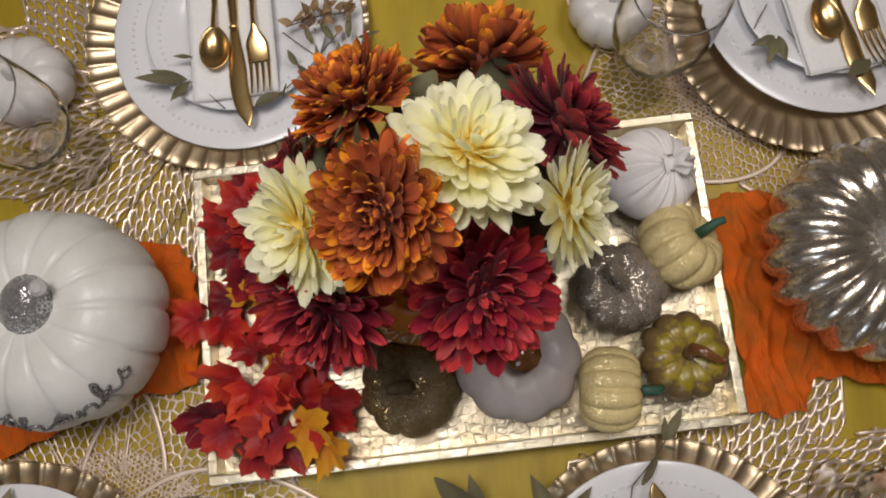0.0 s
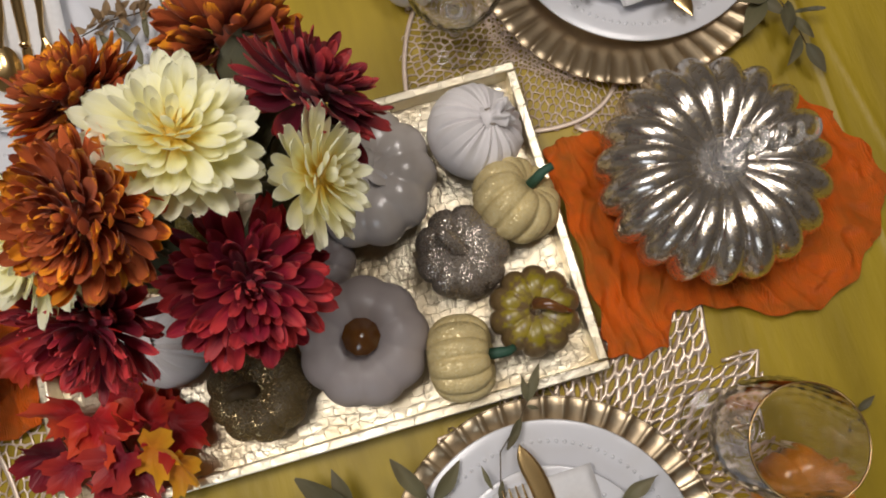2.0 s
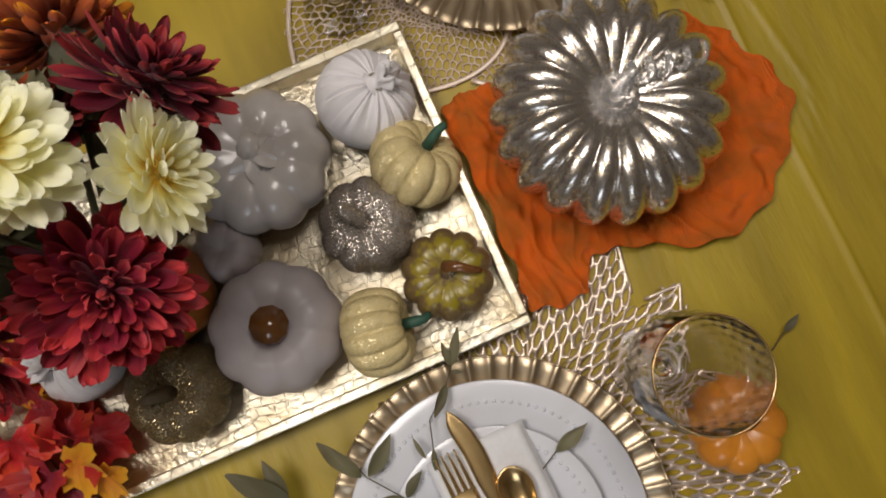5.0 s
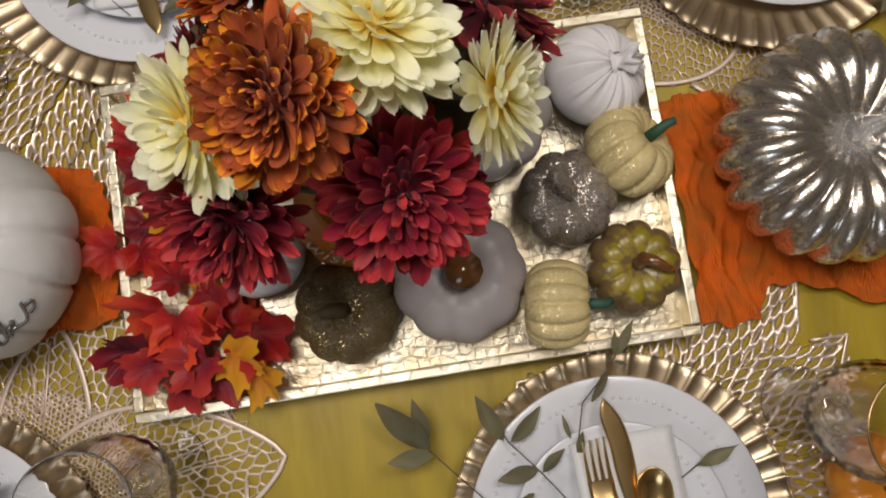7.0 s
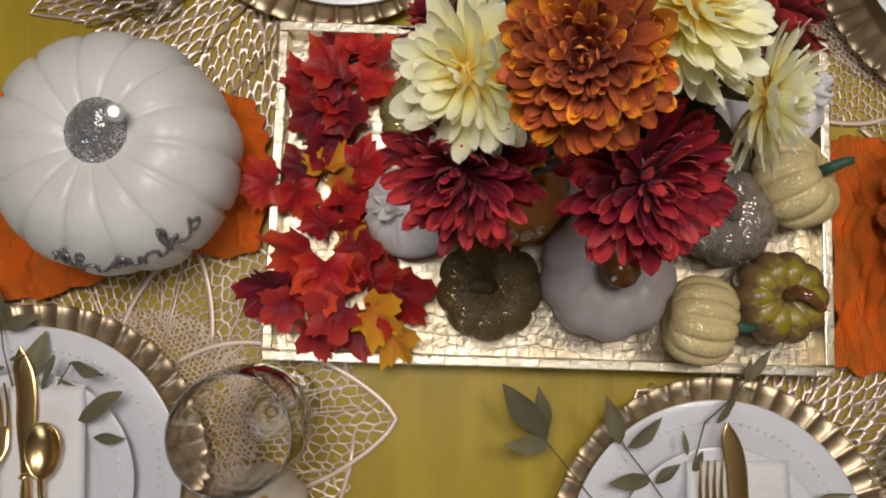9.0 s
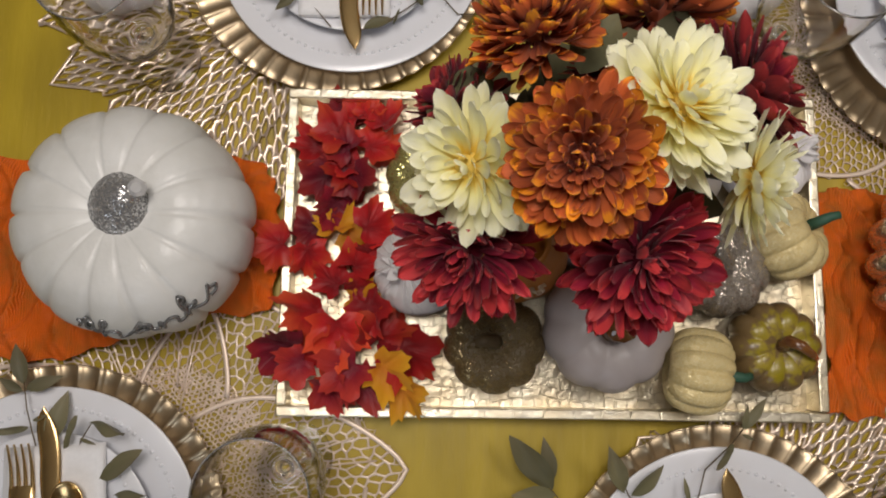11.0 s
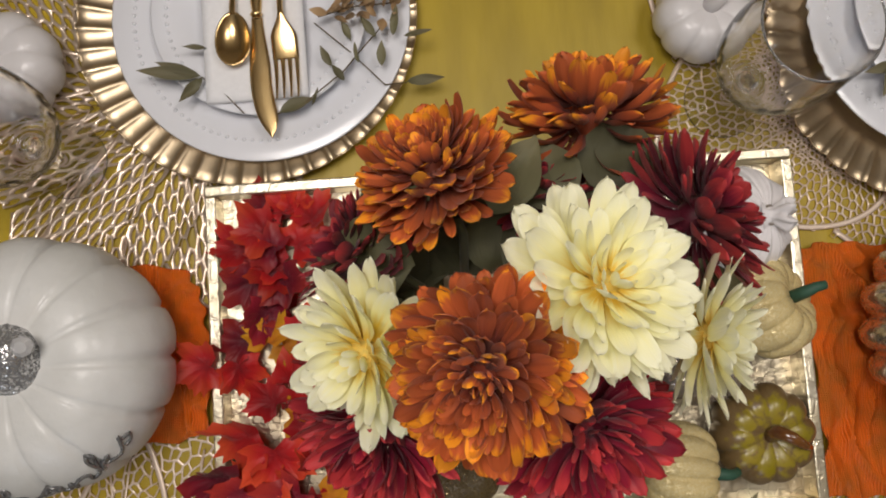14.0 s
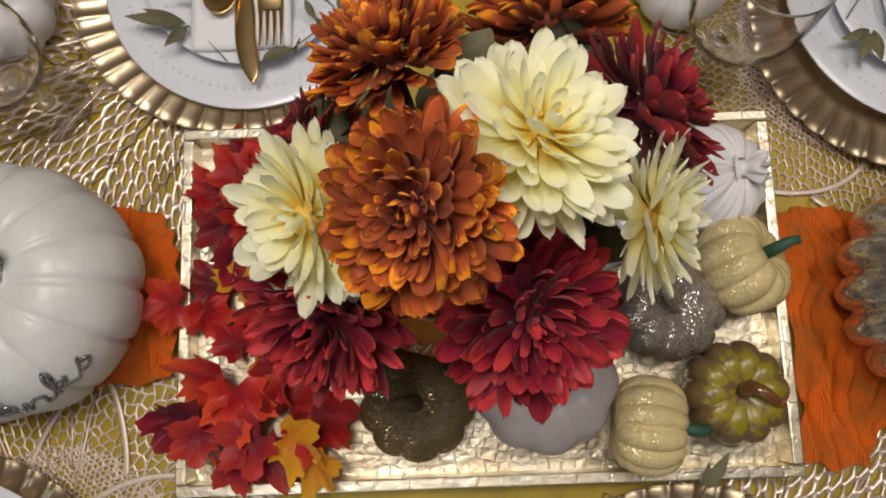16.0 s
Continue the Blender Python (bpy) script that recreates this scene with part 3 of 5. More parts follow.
def leaf_mat(m, label, lobes, length, seed):
    """A leaf-shaped mat: pointed lobes with almond openings that follow each lobe."""
    mat = thing("placemat", label, "placemat", m, "pierced placemats under the plates")
    outs = []
    for k, (a, ln, wd) in enumerate(lobes):
        a, out = radians(a), []
        for i in range(48):
            t = 1 - abs(2 * i / 48 - 1)
            w = wd * math.sin(math.pi * min(1, t * 0.90 + 0.10)) ** 0.95 * (1 + 0.08 * math.sin(t * 15 + k)) * (1 if i < 24 else -1)
            out.append((ln * t * math.cos(a) - w * math.sin(a), ln * t * math.sin(a) + w * math.cos(a)))
        outs.append((a, out, in_polygon(out)))
    for k, (a, out, hit) in enumerate(outs):
        def alone(x, y):
            return hit(x, y) and not any(h(x, y) for _, _, h in outs[:k])
        g = lattice(alone, -length, length, -length, length, 0.0049, 2.6, a + 0.16 * (k % 3 - 1), 0.0019, 0.0030 + 0.0003 * (k % 3), seed + k, True, 0.42)
        p = part("lobe_web", g, M["gold_mat"], mat)
        edge = [q for q in out if math.hypot(*q) > 0.10 and not any(h(*q) for _, _, h in outs if h is not hit)]
        if len(edge) > 3:
            part("rim", band(edge, 0.0020, 0.0022, 0.0010), M["gold_mat"], p)
        ln = lobes[k][1]
        part("vein", tube([(0.03 * math.cos(a), 0.03 * math.sin(a), 0.0014), (ln * 0.92 * math.cos(a), ln * 0.92 * math.sin(a), 0.0014)], [0.003, 0.001], 6), M["gold_mat"], p)
    return mat


blossom_mat(pose(-0.392, -0.238, 0.0004), "rose gold blossom-shaped vinyl placemat with honeycomb openings",
            [(6, 0.246, 0.076, -0.012), (80, 0.186, 0.046, 0.0), (152, 0.22, 0.060, 0.0), (224, 0.22, 0.060, 0.0), (296, 0.22, 0.060, 0.0)], 0.0060, 0.205)
blossom_mat(pose(0.375, 0.245, 0.0004), "rose gold blossom-shaped vinyl placemat by the back setting",
            [(212, 0.232, 0.118, -0.03), (284, 0.215, 0.105, 0.0), (356, 0.22, 0.10, 0.0), (68, 0.22, 0.10, 0.0), (142, 0.245, 0.105, 0.02)], 0.0050, 0.0)
FRONT_LOBES = [(-52, 0.25, 0.075), (-16, 0.245, 0.072), (10, 0.225, 0.06), (33, 0.258, 0.062), (51, 0.283, 0.062), (71, 0.220, 0.062), (95, 0.20, 0.07), (130, 0.19, 0.08), (170, 0.19, 0.09), (215, 0.19, 0.09), (262, 0.20, 0.09)]
BACK_LOBES = [(-48, 0.25, 0.08), (-15, 0.262, 0.065), (10, 0.245, 0.052), (27, 0.252, 0.055), (50, 0.255, 0.066), (74, 0.245, 0.066), (97, 0.238, 0.064), (122, 0.215, 0.07), (160, 0.19, 0.09), (205, 0.19, 0.09), (258, 0.20, 0.09)]
leaf_mat(pose(0.215, -0.335, 0.0004), "pale gold leaf-shaped vinyl placemat with almond openings", FRONT_LOBES, 0.3, 40)
leaf_mat(pose(-0.315, 0.290, 0.0004, 0, 0, 180), "pale gold leaf-shaped vinyl placemat with almond openings", BACK_LOBES, 0.3, 60)


# ---- place settings ----
def charger(m):
    n = 46
    prof = [(0.0, 0.004), (0.06, 0.004), (0.108, 0.004), (0.116, 0.0055), (0.122, 0.009), (0.128, 0.0105), (0.134, 0.012), (0.141, 0.0138), (0.148, 0.0156), (0.156, 0.0175), (0.165, 0.0195), (0.1662, 0.0188)]

    def ripple(a, k, r, z):
        s = (a * n / (2 * math.pi)) % 1.0
        saw = 0.62 - math.sin(math.pi * s) ** 0.55 - 0.45 * (s - 0.5)
        w = max(0.0, min(1.0, (r - 0.124) / 0.02))
        return r * (1 + 0.006 * w * saw), z + 0.0046 * w * saw
    top = lathe(prof, n * 8, ripple)
    under = lathe([(0.1655, 0.0165), (0.14, 0.0105), (0.116, 0.002), (0.108, 0.0006), (0.0, 0.0006)], n * 8, ripple)
    c = thing("charger_plate", "antique gold charger plate with a ruffled rim on a placemat", "charger", m, "charger plates round the table")
    part("body", joined(top, under), M["charger"], c)
    part("rim_bead", lathe([(0.1655 + 0.0012 * math.cos(t), 0.0192 + 0.0012 * math.sin(t)) for t in [k * math.pi / 3 for k in range(6)]], n * 8,
                           lambda a, k, r, z: (r, ripple(a, k, 0.1655, z)[1]), closed=True), M["charger"], c, "bright rolled rim")
    return c


def plate(name, m, r, beads_r, label, group):
    s = r / 0.143
    prof = [(0.0, 0.0035), (0.06, 0.0035), (0.084, 0.004), (0.094, 0.0075), (0.103, 0.0115), (0.120, 0.0145), (0.1415, 0.018), (0.143, 0.0172), (0.1415, 0.0162),
            (0.118, 0.0115), (0.1, 0.008), (0.09, 0.002), (0.075, 0.0005), (0.0, 0.0005)]
    p = thing(name, label, "plate", m, group)
    part("dish", lathe([(a * s, b) for a, b in prof], 96), M["china"], p)
    beads = []
    n = int(2 * math.pi * beads_r / 0.0082)
    for k in range(n):
        a = 2 * math.pi * k / n
        z = 0.0112 + (beads_r / s - 0.103) * 0.19
        b = lathe([(0.0023, -0.0006), (0.0020, 0.0008), (0.0011, 0.0017), (0.0, 0.0020)], 7)
        beads.append(placed(b, Matrix.Translation((beads_r * math.cos(a), beads_r * math.sin(a), z))))
    part("beading", joined(*beads), M["china"], p, "ring of small raised beads")
    return p


def flat_shape(half_width, length, thick, lift, n=40, across=6):
    """A bar along y whose half width, thickness and height run by the part 0..1 of its length."""
    top, bottom = [], []
    for j in range(n):
        t = j / (n - 1)
        w, th, z = half_width(t), thick(t), lift(t)
        top.append([(w * (2 * i / across - 1), -length * (1 - t), z + th * (1 - (2 * i / across - 1) ** 2 * 0.55)) for i in range(across + 1)])
        bottom.append([(w * (1 - 2 * i / across), -length * (1 - t), z) for i in range(across + 1)])
    return grid([a + b for a, b in zip(top, bottom)], closed_u=True)


def knife(m, group):
    k = thing("table_knife", "gold dinner knife lying on a white napkin", "knife", m, group)
    part("handle", placed(flat_shape(lambda t: 0.0052 + 0.003 * (1 - t) ** 2 - 0.0016 * smooth_step(0.85, 1, t), 0.115, lambda t: 0.0052, lambda t: 0), Matrix.Translation((0, -0.115, 0))), M["gold"], k)
    blade = flat_shape(lambda t: (0.0052 + 0.0047 * smooth_step(0, 0.45, t)) * max(0.04, 1 - max(0.0, (t - 0.72) / 0.28) ** 2.6), 0.116, lambda t: 0.0022 - 0.0008 * t, lambda t: 0.0012)
    v = [(x - 0.007 * smooth_step(0.5, 1.0, 1 + y / 0.116) ** 1.4, y, z) for x, y, z in blade[0]]
    part("blade", (v, blade[1]), M["gold"], k)
    part("collar", placed(lathe([(0.0045, 0), (0.0062, 0.002), (0.0045, 0.004)], 12), pose(0, -0.117, 0.003, 90, 0, 0)), M["gold"], k)
    return k


def fork(m, group):
    f = thing("table_fork", "gold four-pronged fork lying on a white napkin", "fork", m, group)
    part("handle", placed(flat_shape(lambda t: 0.0058 - 0.0032 * smooth_step(0.2, 0.95, t) , 0.125, lambda t: 0.0032, lambda t: 0.001 + 0.010 * smooth_step(0.55, 1, t)), Matrix.Translation((0, -0.080, 0))), M["gold"], f)
    part("palm", placed(flat_shape(lambda t: 0.0028 + 0.0095 * smooth_step(0, 0.55, t), 0.042, lambda t: 0.002, lambda t: 0.011 - 0.010 * math.sin(t * 1.5)), Matrix.Translation((0, -0.040, 0))), M["gold"], f)
    for k in range(4):
        x = -0.0105 + 0.007 * k
        part("prong", placed(flat_shape(lambda t: 0.0021 - 0.0012 * t, 0.042, lambda t: 0.0018, lambda t: 0.001 + 0.008 * t * t, 10, 4), Matrix.Translation((x * 0.95, 0, 0))), M["gold"], f)
    return f


def spoon(m, group):
    s = thing("dessert_spoon", "small gold spoon lying on a white napkin", "spoon", m, group)
    rows = []
    for j in range(14):
        q = j / 13
        row = []
        for i in range(28):
            a = 2 * math.pi * i / 28
            w = 0.0165 * (1 + 0.10 * math.sin(a)) * q
            row.append((w * math.cos(a), 0.0255 * q * math.sin(a), 0.0022 + 0.0085 * q ** 2.2))
        rows.append(row)
    inner = grid(rows, closed_u=True)
    outer = ([(x * 1.03, y * 1.03, z - 0.0014) for x, y, z in inner[0]], [tuple(reversed(f)) for f in inner[1]])
    lip = [(a, b, len(inner[0]) + b, len(inner[0]) + a) for a, b in ((13 * 28 + i, 13 * 28 + (i + 1) % 28) for i in range(28))]
    j = joined(inner, outer)
    part("bowl", placed((j[0], j[1] + lip), Matrix.Translation((0, -0.0255, 0))), M["gold"], s)
    part("handle", placed(flat_shape(lambda t: 0.0056 - 0.0030 * smooth_step(0.1, 0.9, t), 0.11, lambda t: 0.003, lambda t: 0.001 + 0.0085 * smooth_step(0.6, 1, t)), Matrix.Translation((0, -0.049, 0))), M["gold"], s)
    return s


def napkin(m, w, h, seed):
    """A folded square: three layers whose edges do not quite meet."""
    rng = random.Random(seed)
    n = thing("napkin", "white linen napkin folded to a rectangle on the plates", "napkin", m, "folded napkins")
    for k in range(3):
        d = 0.0022 * k
        rows = []
        e = [rng.uniform(-0.0022, 0.0022) for _ in range(4)]
        nx, ny = 14, 20
        top, bot = [], []
        for j in range(ny):
            row, row2 = [], []
            for i in range(nx):
                x = -w / 2 + e[0] + (w + e[1] - e[0]) * i / (nx - 1)
                y = -h + (h + e[2]) * j / (ny - 1)
                z = 0.0012 * noise.noise((x * 30, y * 30, seed + k)) + d
                row.append((x, y, z + 0.0016))
                row2.append((x, y, z))
            top.append(row)
            bot.append(row2)
        g1, g2 = grid(top), grid(bot)
        edge = []
        o = nx * ny
        border = [i for i in range(nx)] + [j * nx + nx - 1 for j in range(1, ny)] + [(ny - 1) * nx + i for i in range(nx - 2, -1, -1)] + [j * nx for j in range(ny - 2, 0, -1)]
        for a, b in zip(border, border[1:] + border[:1]):
            edge.append((a, o + a, o + b, b))
        g = (g1[0] + g2[0], g1[1] + [tuple(i + o for i in reversed(f)) for f in g2[1]] + edge)
        part("fold", g, M["napkin"], n)
    return n


def leaf_mesh(length, width, curl, fold, n=8, across=4, wave=0.0):
    """A pointed leaf along +x, folded along its midrib, with UV v along its length."""
    rows, uv = [], []
    for j in range(n + 1):
        t = j / n
        w = width * (math.sin(math.pi * t ** 0.8) ** 0.9 + 0.02) * (1 - 0.05 * math.sin(t * 9))
        row = []
        for i in range(across + 1):
            s = 2 * i / across - 1
            z = curl * t * t * length + fold * abs(s) * w + wave * math.sin(t * 7 + s * 2) * width
            row.append((length * t, w * s, z))
            uv.append((0.5 + 0.5 * s, t))
        rows.append(row)
    return grid(rows), uv


LEAVES = []
for k in range(5):
    g, uv = leaf_mesh(1.0, 0.125 + 0.030 * k, (-0.10, 0.12, 0.2, -0.18, 0.05)[k], (0.35, 0.2, 0.5, 0.3, 0.15)[k], wave=0.12 * (k % 3))
    me = bpy.data.meshes.new("leaf")
    me.from_pydata([tuple(v) for v in g[0]], [], g[1])
    me.update()
    me.polygons.foreach_set("use_smooth", [True] * len(me.polygons))
    lay = me.uv_layers.new(name="UVMap")
    for lp in me.loops:
        lay.data[lp.index].uv = uv[lp.vertex_index]
    me.materials.append(M["sage_leaf"])
    LEAVES.append(me)


def sprig(points, base_z, seed, leaves, size=0.034, label="dried olive green leaf sprig tucked under the napkin"):
    """A thin bent twig with leaves set alternately along it. points: (x, y) in the table's plane."""
    rng = random.Random(seed)
    pts = [Vector((x, y, z)) for (x, y), z in zip(points, base_z)]
    fine = []
    for i in range(len(pts) - 1):
        for s in range(5):
            fine.append(pts[i].lerp(pts[i + 1], s / 5))
    fine.append(pts[-1])
    for _ in range(2):
        fine = [fine[0]] + [(fine[i - 1] + fine[i] * 2 + fine[i + 1]) / 4 for i in range(1, len(fine) - 1)] + [fine[-1]]
    t = thing("leaf_sprig", label, "greenery", Matrix.Identity(4), "leaf sprigs on the plates")
    part("twig", tube(fine, 0.0008, 5), M["stem"], t)
    for k in range(leaves):
        f = (k + 0.6) / leaves
        i = min(len(fine) - 2, int(f * (len(fine) - 1)))
        d = (fine[i + 1] - fine[i]).normalized()
        yaw = math.atan2(d.y, d.x) + (0 if k == leaves - 1 else (0.75 if k % 2 else -0.75) + rng.uniform(-0.3, 0.3))
        ob = new("leaf", LEAVES[rng.randrange(5)])
        ob.parent = t
        s = size * rng.uniform(0.75, 1.25)
        ob.matrix_basis = Matrix.Translation(fine[i] + Vector((0, 0, 0.001))) @ Euler((rng.uniform(-0.5, 0.5), rng.uniform(-0.35, 0.05), yaw)).to_matrix().to_4x4() @ Matrix.Scale(s, 4)
    return t


def setting(cx, cy, turn, dx, skew=0.0, seed=0, shift=(-0.004, 0.0), lay=0.0):
    base = pose(cx, cy, 0.0025, 0, 0, turn)
    charger(base)
    plate("dinner_plate", base @ pose(*shift, 0.0048), 0.145, 0.124, "white china dinner plate with a beaded rim on a gold charger", "dinner plates")
    plate("salad_plate", base @ pose(shift[0], shift[1] - 0.002, 0.0128), 0.104, 0.090, "smaller white china plate with a beaded rim", "salad plates")
    z = 0.030
    napkin(base @ pose(0.009 + dx, 0.088 + lay, z, 0, 0, skew), 0.096, 0.185, seed)
    g = "gold cutlery round the table"
    fork(base @ pose(-0.021 + dx, 0.092 + lay, z + 0.0075, 0, 0, skew + 1), g)
    knife(base @ pose(0.004 + dx, 0.127 + lay, z + 0.0075, 0, 0, skew), g)
    spoon(base @ pose(0.028 + dx, 0.058 + lay, z + 0.0075, 0, 0, skew - 2), g)


setting(0.170, -0.339, 0, 0.0, 2, 1)
setting(-0.232, 0.333, 180, -0.021, 1, 2, (-0.015, 0.0))
setting(0.437, 0.270, 183, -0.024, 2, 3, (-0.020, -0.020), -0.012)
setting(-0.486, -0.289, 0, -0.008, 4, 4)


# ---- goblets ----
def goblet(m, label, gilt=True):
    g = thing("wine_goblet", label, "wine glass", m, "wine goblets by the plates")
    out = [(0.034, 0.0008), (0.0360, 0.0010), (0.0366, 0.0017), (0.0360, 0.0025), (0.034, 0.0030), (0.02, 0.0052), (0.008, 0.010), (0.0055, 0.02), (0.0048, 0.045), (0.0065, 0.062), (0.012, 0.069), (0.027, 0.078), (0.040, 0.094), (0.0445, 0.106), (0.0475, 0.118), (0.0487, 0.131), (0.0490, 0.145), (0.0484, 0.160), (0.0470, 0.175), (0.0454, 0.1955), (0.04525, 0.1968), (0.0450, 0.197)]
    inn = [(0.0444, 0.197), (0.0442, 0.1968), (0.04425, 0.1955), (0.0458, 0.175), (0.0476, 0.145), (0.0460, 0.118), (0.0385, 0.096), (0.026, 0.0805), (0.012, 0.0725), (0.0, 0.0705)]

    def swirl(a, k, r, z):
        """Twisted flutes on the outside of the bowl; the inside stays smooth."""
        w = max(0.0, min(1.0, (z - 0.07) / 0.02)) * max(0.0, min(1.0, (0.186 - z) / 0.03)) * (k <= len(out))
        return r * (1 + (0.020 if gilt else 0.008 * (z < 0.12)) * w * math.sin(26 * (a + (z - 0.07) * 7))), z
    part("body", lathe([(0.0, 0.0008)] + out + inn, 160, swirl), M["swirl_glass"] if gilt else M["glass"], g)
    part("gilt_rim" if gilt else "rolled_rim", lathe([(0.0446 + 0.0007 * math.cos(t), 0.1972 + 0.0007 * math.sin(t)) for t in [k * math.pi / 3 for k in range(6)]], 64, closed=True), M["gold"] if gilt else M["solid_glass"], g, "thin gold line round the mouth" if gilt else "rounded clear rim")
    return g


goblet(pose(0.366, -0.252, 0.0028), "clear swirled glass goblet with a gold rim")
goblet(pose(-0.258, -0.214, 0.0028), "clear plain glass goblet on a placemat", False)
goblet(pose(-0.415, 0.205, 0.0028), "clear plain glass goblet on a placemat", False)
goblet(pose(0.228, 0.222, 0.0028), "clear glass goblet with a plain rounded rim", False)


# ---- tray ----
TRAY_Z = 0.008


def tray():
    t = thing("serving_tray", "rectangular gold tray embossed like crocodile skin", "tray", pose(0, 0, 0))
    part("base", soft_box(-0.268, 0.268, -0.160, 0.157, 0.002, TRAY_Z, 0.001), M["tray"], t, smooth=False)
    h = 0.034
    for x0, x1, y0, y1 in ((-0.276, 0.276, -0.169, -0.159), (-0.276, 0.276, 0.156, 0.166), (-0.276, -0.266, -0.1585, 0.1555), (0.266, 0.276, -0.1585, 0.1555)):
        part("side", soft_box(x0, x1, y0, y1, 0.001, h, 0.0015), M["tray_rail"], t, smooth=False)
    return t


tray()


# ---- gauze cloths ----
def gauze(name, label, outline, z_at, seed, m=None):
    """outline(a) gives the edge's radius at angle a round the centre; folds run through the sheet."""
    nr, na = 64, 340
    top = []
    for j in range(nr):
        q = 0.02 + 0.98 * j / (nr - 1)
        row = []
        for i in range(na):
            a = 2 * math.pi * i / na
            x, y = outline(a)
            x, y = x * q, y * q
            f = noise.noise((x * 14, y * 14, seed)) * 0.5 + 0.5
            g = noise.noise((x * 40, y * 40, seed + 5)) * 0.5 + 0.5
            ridge = 1 - abs(noise.noise((x * 24 + y * 6 + f, y * 5, seed + 9)))
            fine = 1 - abs(noise.noise((x * 46 + 2 * f, y * 15 + 2 * g, seed + 2)))
            row.append((x, y, z_at(x, y) + 0.005 * f + 0.002 * g * q + 0.010 * ridge ** 5 + 0.0060 * fine ** 4 + 0.0016 * noise.noise((x * 110, y * 110, seed))))
        top.append(row)
    t = grid(top, closed_u=True)
    n = len(t[0])
    low = [(x, y, z - 0.0012) for x, y, z in t[0]]
    faces = t[1] + [tuple(i + n for i in reversed(f)) for f in t[1]]
    last = (nr - 1) * na
    for i in range(na):
        a, b = last + i, last + (i + 1) % na
        faces.append((a, a + n, b + n, b))
    faces.append(tuple(reversed(range(na))))
    ob = mesh_object(name, t[0] + low, faces, M["gauze"])
    ob.matrix_world = m
    return tagged(ob, label, "cloth")


def rounded(points, scallop, n_scallop, seed):
    """A smooth closed edge through a few corner points, with a scalloped hem."""
    def at(a):
        k = len(points)
        s = a / (2 * math.pi) * k
        i = int(s) % k
        f = s - int(s)
        p = [Vector(points[(i + d) % k]) for d in (-1, 0, 1, 2)]
        q = 0.5 * (2 * p[1] + (p[2] - p[0]) * f + (2 * p[0] - 5 * p[1] + 4 * p[2] - p[3]) * f * f + (3 * p[1] - p[0] - 3 * p[2] + p[3]) * f ** 3)
        w = 1 + scallop * math.sin(a * n_scallop) + scallop * 0.7 * noise.noise((math.cos(a) * 3, math.sin(a) * 3, seed))
        return q.x * w, q.y * w
    return at


gauze("gauze_cloth", "crumpled orange gauze cloth under the silver pumpkin",
      rounded([(0.188, -0.06), (0.175, 0.01), (0.13, 0.075), (0.05, 0.09), (-0.05, 0.085), (-0.112, 0.09), (-0.142, 0.075), (-0.139, 0.0), (-0.140, -0.10), (-0.136, -0.143), (-0.085, -0.150), (-0.065, -0.12), (-0.02, -0.125), (0.06, -0.155), (0.13, -0.13)], 0.02, 24, 2),
      lambda x, y: 0.0035, 3, pose(0.423, -0.015, 0))
gauze("gauze_cloth", "crumpled orange gauze cloth under the white pumpkin",
      rounded([(0.132, 0.0), (0.128, 0.045), (0.10, 0.075), (0.0, 0.08), (-0.12, 0.075), (-0.19, 0.06), (-0.21, -0.02), (-0.19, -0.12), (-0.10, -0.138), (-0.02, -0.115), (0.06, -0.09), (0.125, -0.08)], 0.02, 22, 7),
      lambda x, y: 0.0035, 11, pose(-0.417, 0.018, 0))


# ---- pumpkins ----
def pumpkin_point(a, ph, r, h, ribs, depth, dimple=0.18, sharp=0.6, wobble=0.0, seed=0):
    """The place on a ribbed squat body at the angle a round it and ph up from its middle."""
    c = max(0.0, math.cos(ph)) ** 0.72
    s = math.sin(ph)
    valley = 1 - abs(math.sin(a * ribs / 2)) ** sharp
    k = 1 - depth * valley * (0.35 + 0.65 * c)
    w = 1 + wobble * noise.noise((math.cos(a) * 2, math.sin(a) * 2, s + seed))
    rr = r * (0.03 + 0.97 * c) * k * w
    z = h / 2 + h / 2 * (abs(s) ** 0.85) * (1 if s > 0 else -1)
    z -= dimple * h * max(0.0, 1 - c * 1.5) ** 1.4 * (1 if s > 0 else -0.5)
    z -= depth * 0.5 * h * valley * max(0.0, s) * c
    return rr * math.cos(a), rr * math.sin(a), z


def pumpkin_geo(r, h, ribs, depth, seg_per=10, rows=26, **kw):
    """A ribbed body from z=0 to h, dimpled at the top and bottom."""
    out = []
    for j in range(rows + 1):
        v = j / rows
        ph = -math.pi / 2 + math.pi * v
        row = []
        for i in range(ribs * seg_per):
            row.append(pumpkin_point(2 * math.pi * i / (ribs * seg_per), ph, r, h, ribs, depth, **kw))
        out.append(row)
    g = grid(out, closed_u=True)
    n = ribs * seg_per
    g[1].append(tuple(reversed(range(n))))
    g[1].append(tuple(range(len(g[0]) - n, len(g[0]))))
    return g


def pumpkin(name, label, m, r, h, ribs, depth, mat, stem_mat=None, stem=None, stem_r=(0.01, 0.006), group="small decorative pumpkins on the tray", stem_label="", **kw):
    p = thing(name, label, "pumpkin", m, group)
    part("body", pumpkin_geo(r, h, ribs, depth, **kw), mat, p)
    if stem:
        n = len(stem)
        part("stem", tube(stem, [stem_r[0] + (stem_r[1] - stem_r[0]) * i / (n - 1) for i in range(n)], 10), stem_mat, p, stem_label)
    return p


